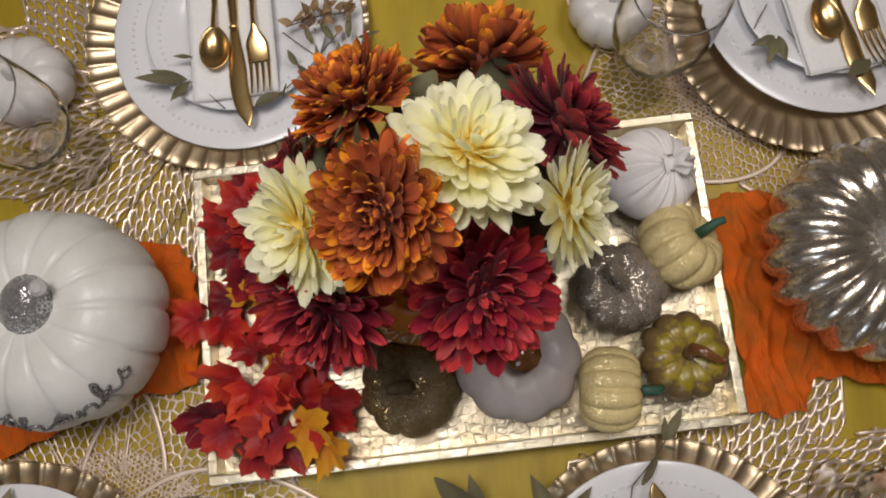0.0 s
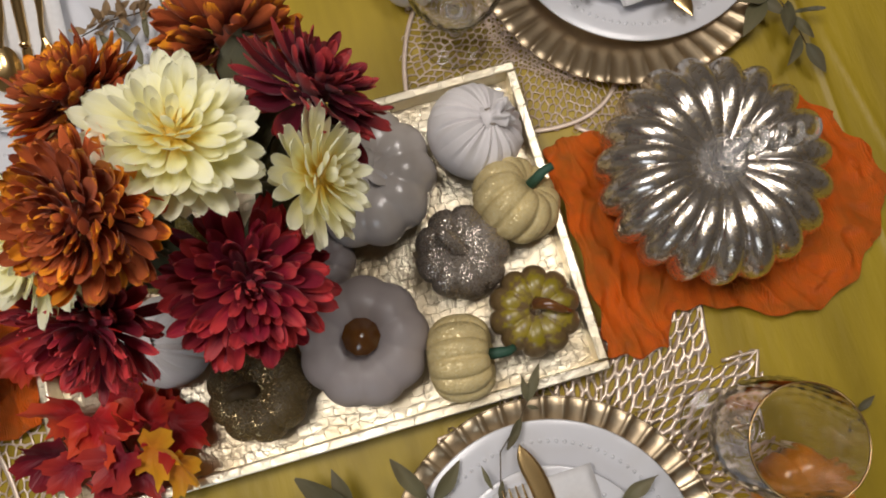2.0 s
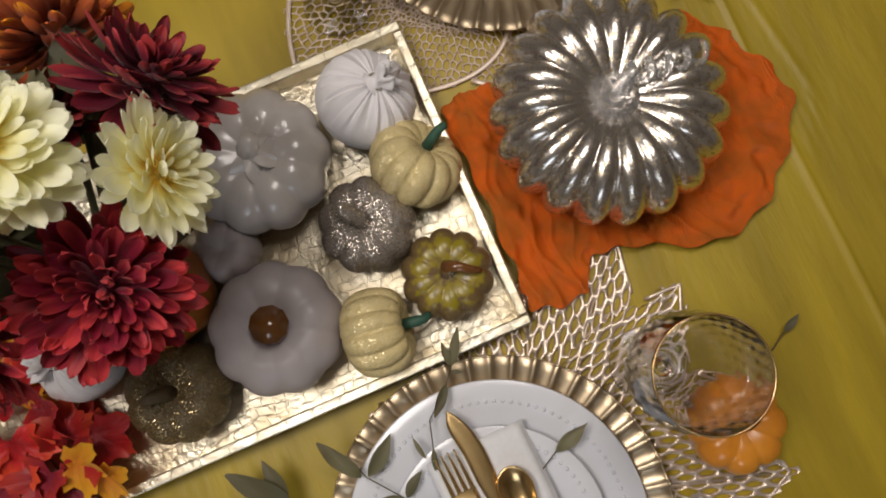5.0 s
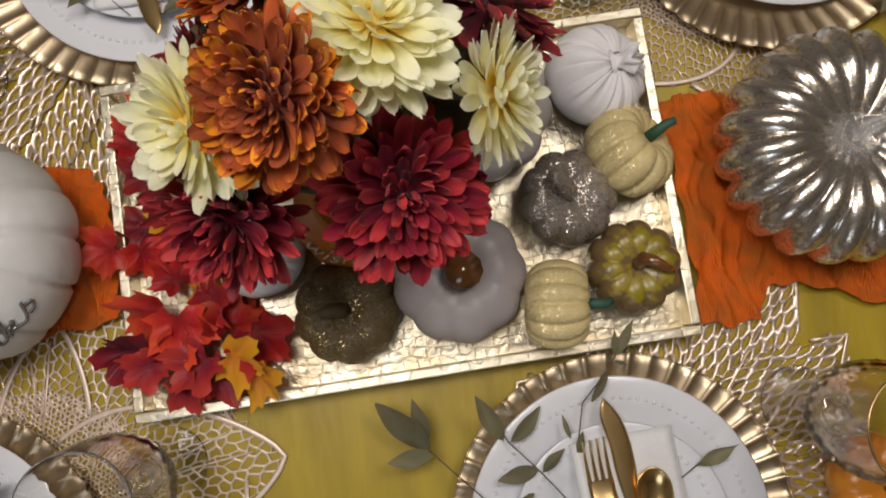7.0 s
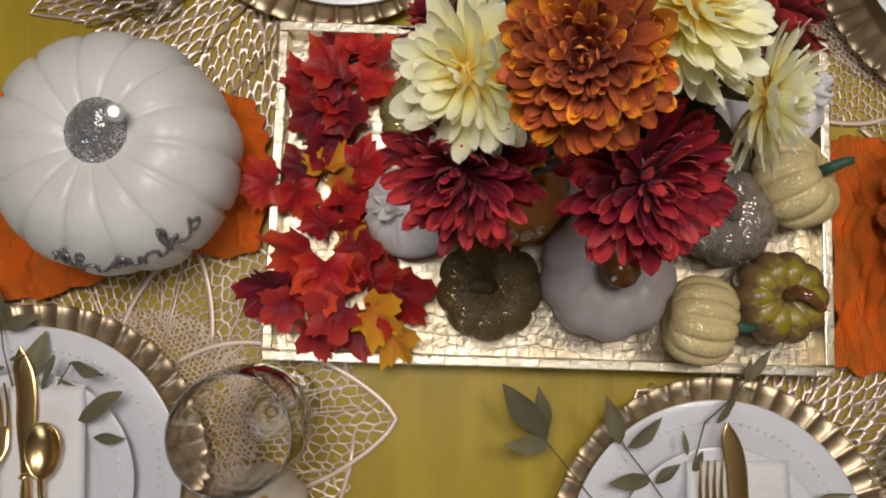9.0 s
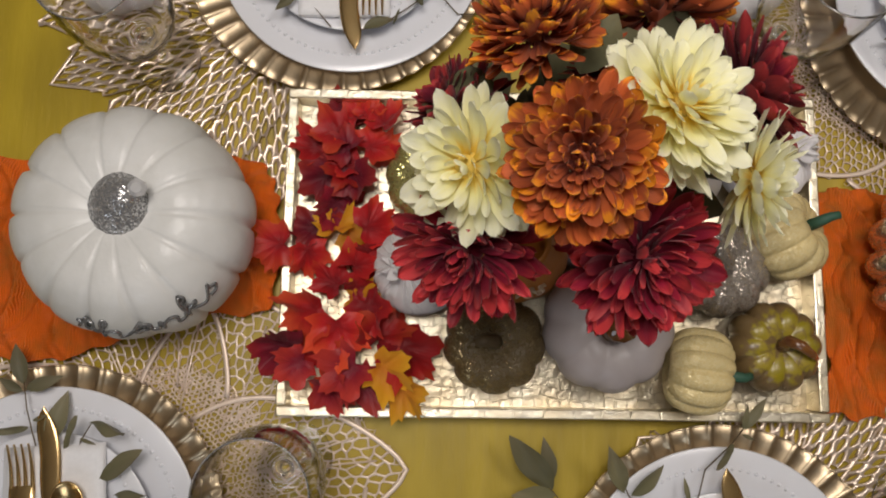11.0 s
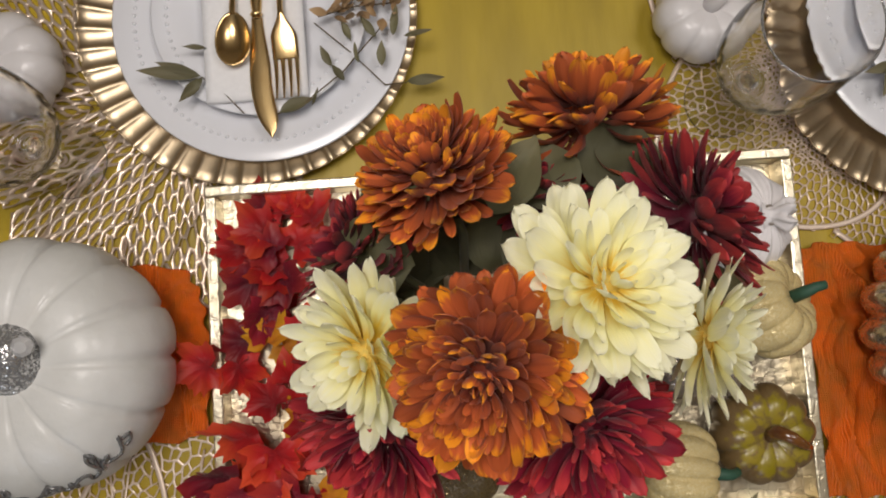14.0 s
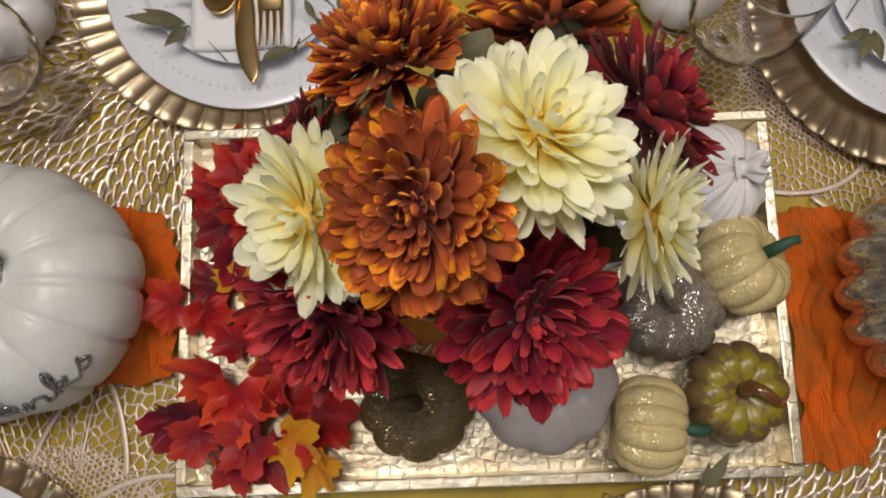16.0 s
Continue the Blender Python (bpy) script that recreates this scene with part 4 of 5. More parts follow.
def leaning(x, y, z, toward, tilt):
    """A pose whose z axis leans by tilt degrees towards the bearing."""
    return Matrix.Translation((x, y, z)) @ Matrix.Rotation(radians(toward), 4, "Z") @ Matrix.Rotation(radians(tilt), 4, "Y")


T = TRAY_Z
THANKS_SHAPE = dict(dimple=0.12, sharp=0.24, wobble=0.05, seed=4)
THANKS = pumpkin("large_pumpkin", "large white painted pumpkin with silver script and a glitter stem", pose(-0.402, 0.012, 0.010), 0.1085, 0.146, 14, 0.06, M["white_pumpkin"], group="large pumpkins",
                 **THANKS_SHAPE)
# stem of the white pumpkin, with its gem and script
part("stem", placed(tube([(0, 0, 0.10), (0.002, 0, 0.128), (0.006, 0.002, 0.142), (0.013, 0.004, 0.152), (0.020, 0.006, 0.156)], [0.037, 0.035, 0.024, 0.014, 0.010], 18),
                    Matrix.Translation((0.009, 0.009, -0.003))), M["stem_glitter"], THANKS, "curled stem covered in silver glitter")
part("gem", placed(lathe([(0.0, -0.006), (0.008, 0.0), (0.008, 0.0025), (0.0045, 0.006), (0.0, 0.006)], 8), pose(0.031, 0.017, 0.156, 8, 10, 0)), M["gem"], THANKS, "clear cut-glass gem", smooth=False)


def script(word, size, shear):
    """The outline of a word as a flat mesh, in the built-in font."""
    cu = bpy.data.curves.new("script", "FONT")
    cu.body, cu.size, cu.shear, cu.offset = word, size, shear, -0.020 * size
    cu.resolution_u = 4
    ob = new("script", cu)
    bpy.context.view_layer.update()
    me = bpy.data.meshes.new_from_object(ob.evaluated_get(bpy.context.evaluated_depsgraph_get()))
    v = [tuple(p.co) for p in me.vertices]
    f = [tuple(p.vertices) for p in me.polygons]
    bpy.data.objects.remove(ob)
    bpy.data.curves.remove(cu)
    bpy.data.meshes.remove(me)
    return v, f


def wrapped(word, size, shear, at):
    """A word laid over a curved face, 2 mm thick; at(x, y, lift) gives the place."""
    v, f = script(word, size, shear)
    n = len(v)
    verts = [at(x, y, 0.0030) for x, y, z in v] + [at(x, y, -0.002) for x, y, z in v]
    count = {}
    for face in f:
        for a, b in zip(face, face[1:] + face[:1]):
            count[(a, b)] = 1
    sides = [(a, a + n, b + n, b) for (a, b) in count if (b, a) not in count]
    return verts, f + [tuple(i + n for i in reversed(q)) for q in f] + sides


def on_pumpkin(x, y):
    """A place on the white body: x runs round it and y up it, in heights of a small letter."""
    a, ph = radians(-109) + x * 0.235, radians(17.5) + y * 0.165
    p = Vector(pumpkin_point(a, ph, 0.1085, 0.146, 14, 0.06, **THANKS_SHAPE))
    return p + Vector((math.cos(a) * math.cos(ph), math.sin(a) * math.cos(ph), math.sin(ph))) * 0.0006


def pen_line(points, steps=6):
    """A smooth line through the points."""
    out, k = [], len(points)
    for i in range(k - 1):
        p = [Vector(points[min(k - 1, max(0, i + d))]) for d in (-1, 0, 1, 2)]
        for j in range(steps):
            f = j / steps
            out.append(0.5 * (2 * p[1] + (p[2] - p[0]) * f + (2 * p[0] - 5 * p[1] + 4 * p[2] - p[3]) * f * f + (3 * p[1] - p[0] - 3 * p[2] + p[3]) * f ** 3))
    return out + [Vector(points[-1])]


# the pen's way through each letter of the hand-written word
PEN_T = [(0.0, 0.3), (0.40, 1.7), (0.28, 0.3), (0.48, 0.0), (0.75, 0.35)]
PEN_H = [(0.75, 0.35), (1.25, 1.75), (1.12, 2.05), (0.98, 1.5), (0.98, 0.0), (1.02, 0.45), (1.35, 0.95), (1.58, 0.75), (1.55, 0.15), (1.80, 0.12)]
PEN_A = [(1.80, 0.12), (2.15, 0.55), (2.70, 0.90), (2.35, 0.98), (2.10, 0.55), (2.22, 0.05), (2.55, 0.20), (2.74, 0.90), (2.72, 0.20), (2.95, 0.10)]
PEN_N = [(2.95, 0.10), (3.12, 0.92), (3.12, 0.02), (3.22, 0.55), (3.52, 0.95), (3.74, 0.75), (3.70, 0.12), (3.95, 0.15)]
PEN_K = [(3.95, 0.15), (4.40, 1.70), (4.28, 2.05), (4.12, 1.50), (4.12, 0.0), (4.18, 0.40), (4.62, 0.98), (4.50, 0.62), (4.22, 0.48), (4.55, 0.20), (4.82, 0.0), (5.0, 0.2)]
PEN_S = [(5.0, 0.2), (5.35, 1.10), (5.30, 0.80), (5.55, 0.40), (5.38, 0.02), (5.12, 0.10)]
BAR_T = [(0.02, 1.20), (0.35, 1.30), (0.70, 1.28)]
part("lettering", joined(*[tube([on_pumpkin(q.x, q.y) for q in pen_line(w)], 0.0017, 6) for w in (PEN_T, PEN_H, PEN_A, PEN_N, PEN_K, PEN_S, BAR_T)]), M["silver_script"], THANKS, "the word thanks hand-written in silver glitter")

MERC = pumpkin("glass_pumpkin", "large mercury glass pumpkin with deep ribs on orange gauze", pose(0.420, -0.012, 0.012), 0.113, 0.116, 19, 0.13, M["mercury"], group="large pumpkins", dimple=0.22, sharp=0.75, seg_per=12, rows=32)
curl = [(0.0 + 0.0, 0.0, 0.08), (0.002, 0.002, 0.104), (0.006, 0.004, 0.116)]
for k in range(44):
    q = k / 43
    a = q * 4.2 * 2 * math.pi
    curl.append((0.012 + 0.074 * q, 0.006 - 0.004 * q + 0.0085 * math.sin(a), 0.118 - 0.010 * q + 0.0085 * math.cos(a)))
part("stem", tube([(0, 0, 0.075), (0, 0, 0.093), (0, 0, 0.1), (0.001, 0.001, 0.106), (0.004, 0.003, 0.116), (0.011, 0.005, 0.122)], [0.032, 0.029, 0.021, 0.015, 0.011, 0.006], 20), M["solid_glass"], MERC, "clear glass stem")
part("tendril", tube(curl, [0.0042 - 0.0014 * i / (len(curl) - 1) for i in range(len(curl))], 10), M["solid_glass"], MERC, "clear glass tendril wound like a spring")

pumpkin("small_pumpkin", "small grey glazed ceramic pumpkin with a brown stem", pose(0.050, -0.077, T, 0, 0, 15), 0.065, 0.078, 9, 0.065, M["grey_ceramic"], M["amber"], [(0.0, 0, 0.060), (0.001, 0, 0.070), (0.003, 0.001, 0.079), (0.004, 0.001, 0.084)], (0.017, 0.018), stem_label="glossy brown stump", sharp=1.0)
PALE = pumpkin("small_pumpkin", "larger pale glazed ceramic pumpkin with moulded leaves", pose(0.094, 0.080, T, 0, 0, 5), 0.072, 0.086, 10, 0.08, M["cream_ceramic"], M["cream_ceramic"], [(0, 0, 0.068), (0.003, 0.002, 0.085), (0.010, 0.006, 0.098)], (0.014, 0.008), sharp=1.0)
for bear, tilt, ln in ((-30, 12, 0.046), (-75, 16, 0.050), (-125, 20, 0.044), (40, 14, 0.040)):
    (lv, lf), _ = leaf_mesh(ln, ln * 0.30, -0.30, 0.30, n=10, across=6, wave=0.10)
    low = [(x, y, z - 0.004) for x, y, z in lv]
    part("moulded_leaf", placed((lv + low, lf + [tuple(i + len(lv) for i in reversed(q)) for q in lf]), pose(0.0, 0.0, 0.086, 0, tilt, bear)), M["cream_ceramic"], PALE, "raised glazed leaf")
pumpkin("small_pumpkin", "small grey ceramic pumpkin half under the flowers", pose(0.030, 0.014, T, 0, 0, 5), 0.033, 0.055, 8, 0.08, M["grey_ceramic"])
pumpkin("small_pumpkin", "small silver glitter pumpkin with a twisted stem", pose(0.167, -0.018, T, 0, 0, 8), 0.0485, 0.062, 9, 0.11, M["silver_glitter"], M["silver_glitter"], [(0, 0, 0.048), (-0.004, 0.006, 0.064), (-0.012, 0.018, 0.073), (-0.016, 0.024, 0.074)], (0.009, 0.005))
pumpkin("small_pumpkin", "small cream glitter pumpkin with a green felt stem", leaning(0.212, 0.008, T + 0.014, 25, 48), 0.047, 0.066, 11, 0.14, M["cream_glitter"], M["green_stem"], [(0, 0, 0.054), (0, 0, 0.072), (0.002, 0, 0.078), (0.006, -0.002, 0.085)], (0.006, 0.0038), stem_label="dark green felt stem")
pumpkin("small_pumpkin", "small cream glitter pumpkin lying on its side", leaning(0.105, -0.114, T + 0.040, -8, 82), 0.043, 0.066, 12, 0.14, M["cream_glitter"], M["green_stem"], [(0, 0, 0.052), (0, 0, 0.072), (0.002, 0, 0.078), (0.005, 0.003, 0.084)], (0.006, 0.0038), stem_label="dark green felt stem")
OLIVE = pumpkin("small_pumpkin", "small olive green glazed pumpkin with a brown curled stem", pose(0.219, -0.094, T, 0, 0, 20), 0.046, 0.058, 10, 0.13, M["olive_glass"], M["amber"], [(0, 0, 0.045), (0.004, 0.004, 0.062), (0.010, -0.003, 0.068), (0.018, -0.014, 0.063), (0.024, -0.020, 0.056)], (0.0075, 0.0032), stem_label="brown curled stem")
pumpkin("small_pumpkin", "small bronze brown glitter pumpkin", pose(-0.061, -0.094, T, 0, 0, 12), 0.051, 0.064, 9, 0.09, M["bronze_glitter"], M["stem"], [(0, 0, 0.050), (-0.004, 0.002, 0.064), (-0.012, 0.004, 0.072), (-0.02, 0.004, 0.070)], (0.008, 0.005))
pumpkin("small_pumpkin", "small green gold glitter pumpkin among the leaves", pose(-0.128, 0.070, T, 0, 0, 30), 0.045, 0.060, 9, 0.10, M["green_glitter"], M["green_stem"], [(0, 0, 0.05), (0, 0, 0.07)], (0.007, 0.004))


def cloth_pumpkin(m, r, h, label):
    """Gathered cloth: many fine pleats that run into a tied neck."""
    p = thing("cloth_pumpkin", label, "pumpkin", m, "small decorative pumpkins on the tray")
    rows = []
    for j in range(31):
        v = j / 30
        ph = -math.pi / 2 + math.pi * v
        c, s = max(0.0, math.cos(ph)) ** 0.75, math.sin(ph)
        row = []
        for i in range(240):
            a = 2 * math.pi * i / 240
            b = a + 0.12 * noise.noise((math.cos(a) * 3, math.sin(a) * 3, 2 + s * 0.6))
            crease = 1 - abs(math.sin(b * 9)) ** 0.5 - 0.5 * (1 - abs(math.sin(b * 14 + 1)) ** 0.6)
            fold = -crease * (0.7 + 0.6 * noise.noise((math.cos(a) * 4, math.sin(a) * 4, 7)))
            w = max(0.0, s) ** 0.9
            rr = r * (0.06 + 0.94 * c) * (1 + 0.085 * fold * (0.10 + w))
            z = h / 2 + h / 2 * s + 0.0085 * fold * w * (0.5 + c)
            row.append((rr * math.cos(a), rr * math.sin(a), z))
        rows.append(row)
    g = grid(rows, closed_u=True)
    g[1].append(tuple(reversed(range(240))))
    part("body", g, M["white_cloth"], p)
    def frill(a, k, rr, z):
        w = k / 5
        return rr * (1 + 0.30 * w * math.sin(7 * a + 1) * (0.6 + 0.4 * math.sin(3 * a))), z + 0.004 * w * math.sin(5 * a)
    neck = lathe([(0.014, -0.004), (0.0075, 0.001), (0.0070, 0.004), (0.0105, 0.009), (0.0135, 0.015), (0.0120, 0.019), (0.0080, 0.016), (0.0, 0.010)], 56, frill)
    part("neck", placed(neck, Matrix.Translation((0.001, 0, h * 0.985)) @ Matrix.Rotation(radians(38), 4, "Y")), M["white_cloth"], p, "gathered cloth frill")
    part("string", lathe([(0.0082 + 0.0013 * math.cos(t), h * 1.02 + 0.0013 * math.sin(t)) for t in [k * math.pi / 3 for k in range(6)]], 24, closed=True), M["silver_glitter"], p, "thin dark string tied round the neck")
    return p


cloth_pumpkin(leaning(0.199, 0.098, T + 0.002, 0, 24), 0.050, 0.074, "small white gathered cloth pumpkin tied with string")
cloth_pumpkin(leaning(-0.125, -0.022, T + 0.002, 185, 20), 0.046, 0.068, "small white gathered cloth pumpkin under the flowers")
pumpkin("small_pumpkin", "small white ceramic pumpkin beside a goblet", pose(-0.458, 0.292, 0.004, 0, 0, 8), 0.053, 0.066, 9, 0.09, M["white_ceramic"], M["white_ceramic"], [(0, 0, 0.052), (0.002, 0, 0.068), (0.006, 0.002, 0.078)], (0.009, 0.006), group="small pumpkins on the placemats")
pumpkin("small_pumpkin", "small white ceramic pumpkin beside a goblet", pose(0.207, 0.300, 0.004, 0, 0, 3), 0.047, 0.06, 9, 0.09, M["white_ceramic"], M["white_ceramic"], [(0, 0, 0.046), (0.002, 0, 0.06), (0.006, 0.002, 0.07)], (0.009, 0.006), group="small pumpkins on the placemats")
pumpkin("small_pumpkin", "small orange ceramic pumpkin beside a goblet", pose(0.413, -0.333, 0.004, 0, 0, 3), 0.047, 0.055, 8, 0.12, M["orange_ceramic"], M["amber"], [(0, 0, 0.040), (0.003, 0.002, 0.056), (0.010, 0.006, 0.064)], (0.007, 0.005), group="small pumpkins on the placemats")
IVORY = pumpkin("small_pumpkin", "small ivory pumpkin crowned with gold beads", pose(-0.262, -0.303, 0.004, 0, 0, 3), 0.038, 0.05, 9, 0.10, M["ivory"], group="small pumpkins on the placemats")
for k in range(6):
    a = k * math.pi / 3 + 0.4
    rr = 0.0085 if k else 0.0
    part("bead", placed(lathe([(0.0048 * math.cos(t), 0.0048 * math.sin(t)) for t in [-1.5, -0.9, -0.3, 0.3, 0.9, 1.5]], 12), Matrix.Translation((rr * math.cos(a), rr * math.sin(a), 0.047 + (0.004 if k == 0 else 0)))), M["gold"], IVORY, "shiny gold bead")


# ---- maple leaf garland ----
def maple_mesh(seed, mat):
    rng = random.Random(seed)
    half = [(0, 1.0), (7, 0.86), (14, 0.88), (20, 0.72), (28, 0.64), (38, 0.82), (45, 0.80), (52, 0.95), (60, 0.80), (70, 0.78), (80, 0.62), (96, 0.56), (110, 0.70), (122, 0.54), (146, 0.40), (172, 0.14)]
    ang = [(a, r) for a, r in half] + [(360 - a, r) for a, r in reversed(half[1:])]
    ang = [(a + rng.uniform(-2, 2), r * rng.uniform(0.93, 1.07)) for a, r in ang]
    verts, uv = [(0, 0, 0)], [(0.5, 0.0)]
    fold, curl = rng.uniform(0.1, 0.5), rng.uniform(-0.5, 0.4)
    for q in (0.4, 0.72, 1.0):
        for a, r in ang:
            x, y = r * q * math.cos(radians(a)), r * q * math.sin(radians(a))
            z = fold * abs(y) + curl * x * x + 0.10 * math.sin(radians(a) * 5) * q * r + 0.26 * noise.noise((x * 2.2, y * 2.2, seed * 3.1)) * q + 0.04 * rng.uniform(-1, 1)
            verts.append((x, y, z))
            uv.append((0.5 + 0.5 * math.sin(radians(a)), q * r))
    n = len(ang)
    faces = [(0, 1 + i, 1 + (i + 1) % n) for i in range(n)]
    for o in (1, 1 + n):
        faces += [(o + i, o + n + i, o + n + (i + 1) % n, o + (i + 1) % n) for i in range(n)]
    me = bpy.data.meshes.new("maple_leaf")
    me.from_pydata(verts, [], faces)
    me.update()
    me.polygons.foreach_set("use_smooth", [True] * len(me.polygons))
    lay = me.uv_layers.new(name="UVMap")
    for lp in me.loops:
        lay.data[lp.index].uv = uv[lp.vertex_index]
    me.materials.append(mat)
    return me


def garland():
    t = thing("leaf_garland", "garland of red and yellow fabric maple leaves in the tray", "leaf garland", pose(0, 0, 0))
    rng = random.Random(12)
    spine = [(-0.205, 0.135), (-0.215, 0.09), (-0.225, 0.04), (-0.215, 0.0), (-0.20, -0.04), (-0.215, -0.09), (-0.20, -0.14)]
    part("twig", tube([(x, y, 0.014 + 0.006 * (i % 2)) for i, (x, y) in enumerate(spine)], 0.0011, 6), M["stem"], t)
    part("twig", tube([(-0.2, -0.04, 0.02), (-0.16, -0.085, 0.028), (-0.14, -0.10, 0.03)], 0.001, 6), M["stem"], t)
    red = [maple_mesh(k, M["red_leaf"]) for k in range(6)]
    wine = [maple_mesh(k + 9, M["wine_leaf"]) for k in range(4)]
    yel = [maple_mesh(k + 20, M["yellow_leaf"]) for k in range(2)]
    # x, y, height, bearing, size, colour
    spots = [(-0.222, 0.120, 0.030, 200, 0.034, red), (-0.205, 0.138, 0.026, 100, 0.030, red), (-0.245, 0.105, 0.026, 190, 0.032, red), (-0.190, 0.105, 0.032, 20, 0.034, red),
             (-0.175, 0.128, 0.040, 60, 0.032, red), (-0.235, 0.075, 0.028, 215, 0.034, wine), (-0.205, 0.075, 0.034, 300, 0.034, wine), (-0.225, 0.045, 0.028, 250, 0.032, wine),
             (-0.245, 0.020, 0.024, 190, 0.030, wine), (-0.222, 0.018, 0.030, 100, 0.030, yel), (-0.208, 0.012, 0.026, 330, 0.028, yel), (-0.275, 0.000, 0.046, 172, 0.036, red),
             (-0.250, -0.004, 0.034, 280, 0.030, red), (-0.190, 0.020, 0.036, 10, 0.036, red), (-0.200, -0.020, 0.040, 40, 0.034, red), (-0.220, -0.038, 0.034, 150, 0.030, red),
             (-0.200, -0.052, 0.030, 350, 0.030, yel), (-0.185, -0.060, 0.044, 300, 0.036, red), (-0.238, -0.066, 0.050, 200, 0.040, red), (-0.215, -0.080, 0.056, 265, 0.042, red),
             (-0.265, -0.100, 0.044, 190, 0.038, wine), (-0.252, -0.116, 0.040, 215, 0.030, wine), (-0.150, -0.100, 0.042, 300, 0.042, red), (-0.170, -0.120, 0.050, 330, 0.036, yel),
             (-0.150, -0.142, 0.046, 315, 0.030, yel), (-0.200, -0.120, 0.050, 230, 0.038, wine), (-0.222, -0.138, 0.044, 275, 0.034, wine), (-0.188, -0.136, 0.040, 345, 0.034, wine),
             (-0.175, -0.090, 0.040, 80, 0.036, red), (-0.160, 0.090, 0.030, 0, 0.030, red), (-0.212, 0.100, 0.040, 150, 0.030, wine),
             (-0.180, -0.010, 0.026, 200, 0.030, red), (-0.232, -0.110, 0.036, 100, 0.036, red)]
    for k in range(9):
        x, y = spine[k % 7][0] + rng.uniform(-0.03, 0.055), spine[k % 7][1] + rng.uniform(-0.02, 0.02)
        spots.append((min(-0.145, max(-0.25, x)), max(-0.145, y), rng.uniform(0.018, 0.036), rng.uniform(0, 360), rng.uniform(0.024, 0.034), (red, red, wine, red, red)[k % 5]))
    for x, y, z, b, s, kinds in spots:
        ob = new("maple_leaf", kinds[rng.randrange(len(kinds))])
        ob.parent = t
        ob.matrix_basis = Matrix.Translation((x, y, z)) @ Euler((rng.uniform(-0.6, 0.6), rng.uniform(-0.35, 0.45), radians(b + rng.uniform(-15, 15)))).to_matrix().to_4x4() @ Matrix.Scale(s * 1.04, 4)
    return t


garland()


# ---- flower arrangement ----
def petal_meshes(mat, width, cup, curl, tip, wave):
    """A few petal shapes, 1 long along +x: narrow at the foot, widest past the middle, cupped upwards."""
    made = []
    for k in range(6):
        rng = random.Random(k + 77)
        rows, uv = [], []
        wk = width * rng.uniform(0.86, 1.14)
        bend, lean, turn = curl[k % len(curl)], rng.uniform(-0.06, 0.06), rng.uniform(-0.25, 0.25)
        for t in (0.0, 0.16, 0.32, 0.48, 0.62, 0.74, 0.84, 0.92, 0.97, 1.0):
            grow = 0.36 + 0.64 * smooth_step(0.0, 0.62, t)
            end = max(0.0, 1 - max(0.0, (t - 0.60) / 0.40) ** tip) ** 0.50
            w = wk * (grow * end + 0.012)
            row = []
            for i in range(7):
                s = i / 3 - 1
                z = cup * w * (s * s - 0.12 * math.cos(7 * s)) * (1 - 0.55 * t) + bend * t ** 2.4 - 0.05 * math.sin(math.pi * t)
                z += wave * (math.sin(4 * s + k + 5 * t) + 0.6 * math.sin(9 * t + 2 * k)) * t * t + turn * w * s * t
                row.append((t - 0.03 * abs(s) * t - 0.10 * abs(bend) * t ** 3, w * s + lean * t * t, z))
                uv.append((0.5 + 0.5 * s, t))
            rows.append(row)
        g = grid(rows)
        me = bpy.data.meshes.new("petal")
        me.from_pydata(g[0], [], g[1])
        me.update()
        me.polygons.foreach_set("use_smooth", [True] * len(me.polygons))
        lay = me.uv_layers.new(name="UVMap")
        for lp in me.loops:
            lay.data[lp.index].uv = uv[lp.vertex_index]
        me.materials.append(mat)
        made.append(me)
    return made


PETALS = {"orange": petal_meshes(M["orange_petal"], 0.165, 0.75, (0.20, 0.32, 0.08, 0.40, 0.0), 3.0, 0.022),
          "cream": petal_meshes(M["cream_petal"], 0.165, 0.40, (0.08, 0.16, 0.02, -0.06, 0.12), 2.5, 0.010),
          "burgundy": petal_meshes(M["red_petal"], 0.132, 0.70, (0.14, 0.26, 0.02, -0.10, 0.32), 2.9, 0.024),
          "wine": petal_meshes(M["wine_petal"], 0.175, 0.50, (0.10, 0.18, 0.02, -0.06), 2.0, 0.016)}
HEART = {"orange": M["orange_petal"], "cream": M["cream_heart"], "burgundy": M["red_petal"], "wine": M["wine_petal"]}
# rings of petals from the outside in: count, length, rise, height of the foot
DOME = [(11, 0.90, -34, -0.06), (16, 1.02, -16, 0.00), (18, 1.02, -4, 0.05), (18, 0.98, 6, 0.11), (17, 0.90, 15, 0.17), (16, 0.80, 24, 0.23), (14, 0.68, 33, 0.28), (11, 0.56, 43, 0.32), (8, 0.45, 54, 0.35), (5, 0.36, 68, 0.37)]
TUFT = [(11, 0.92, -28, -0.04), (16, 1.02, -12, 0.00), (19, 1.02, 0, 0.04), (20, 1.00, 11, 0.08), (20, 0.94, 22, 0.12), (19, 0.86, 33, 0.16), (17, 0.76, 44, 0.20), (14, 0.66, 55, 0.23), (10, 0.56, 66, 0.25), (6, 0.48, 78, 0.26)]
OPEN = [(10, 0.86, -24, -0.02), (14, 1.04, -8, 0.02), (16, 1.04, 4, 0.06), (16, 0.98, 15, 0.11), (15, 0.88, 26, 0.15), (12, 0.74, 38, 0.19), (8, 0.58, 52, 0.22), (5, 0.42, 68, 0.24)]
FULL = [(round(c * 1.75), ln, e + 6, u) for c, ln, e, u in DOME]
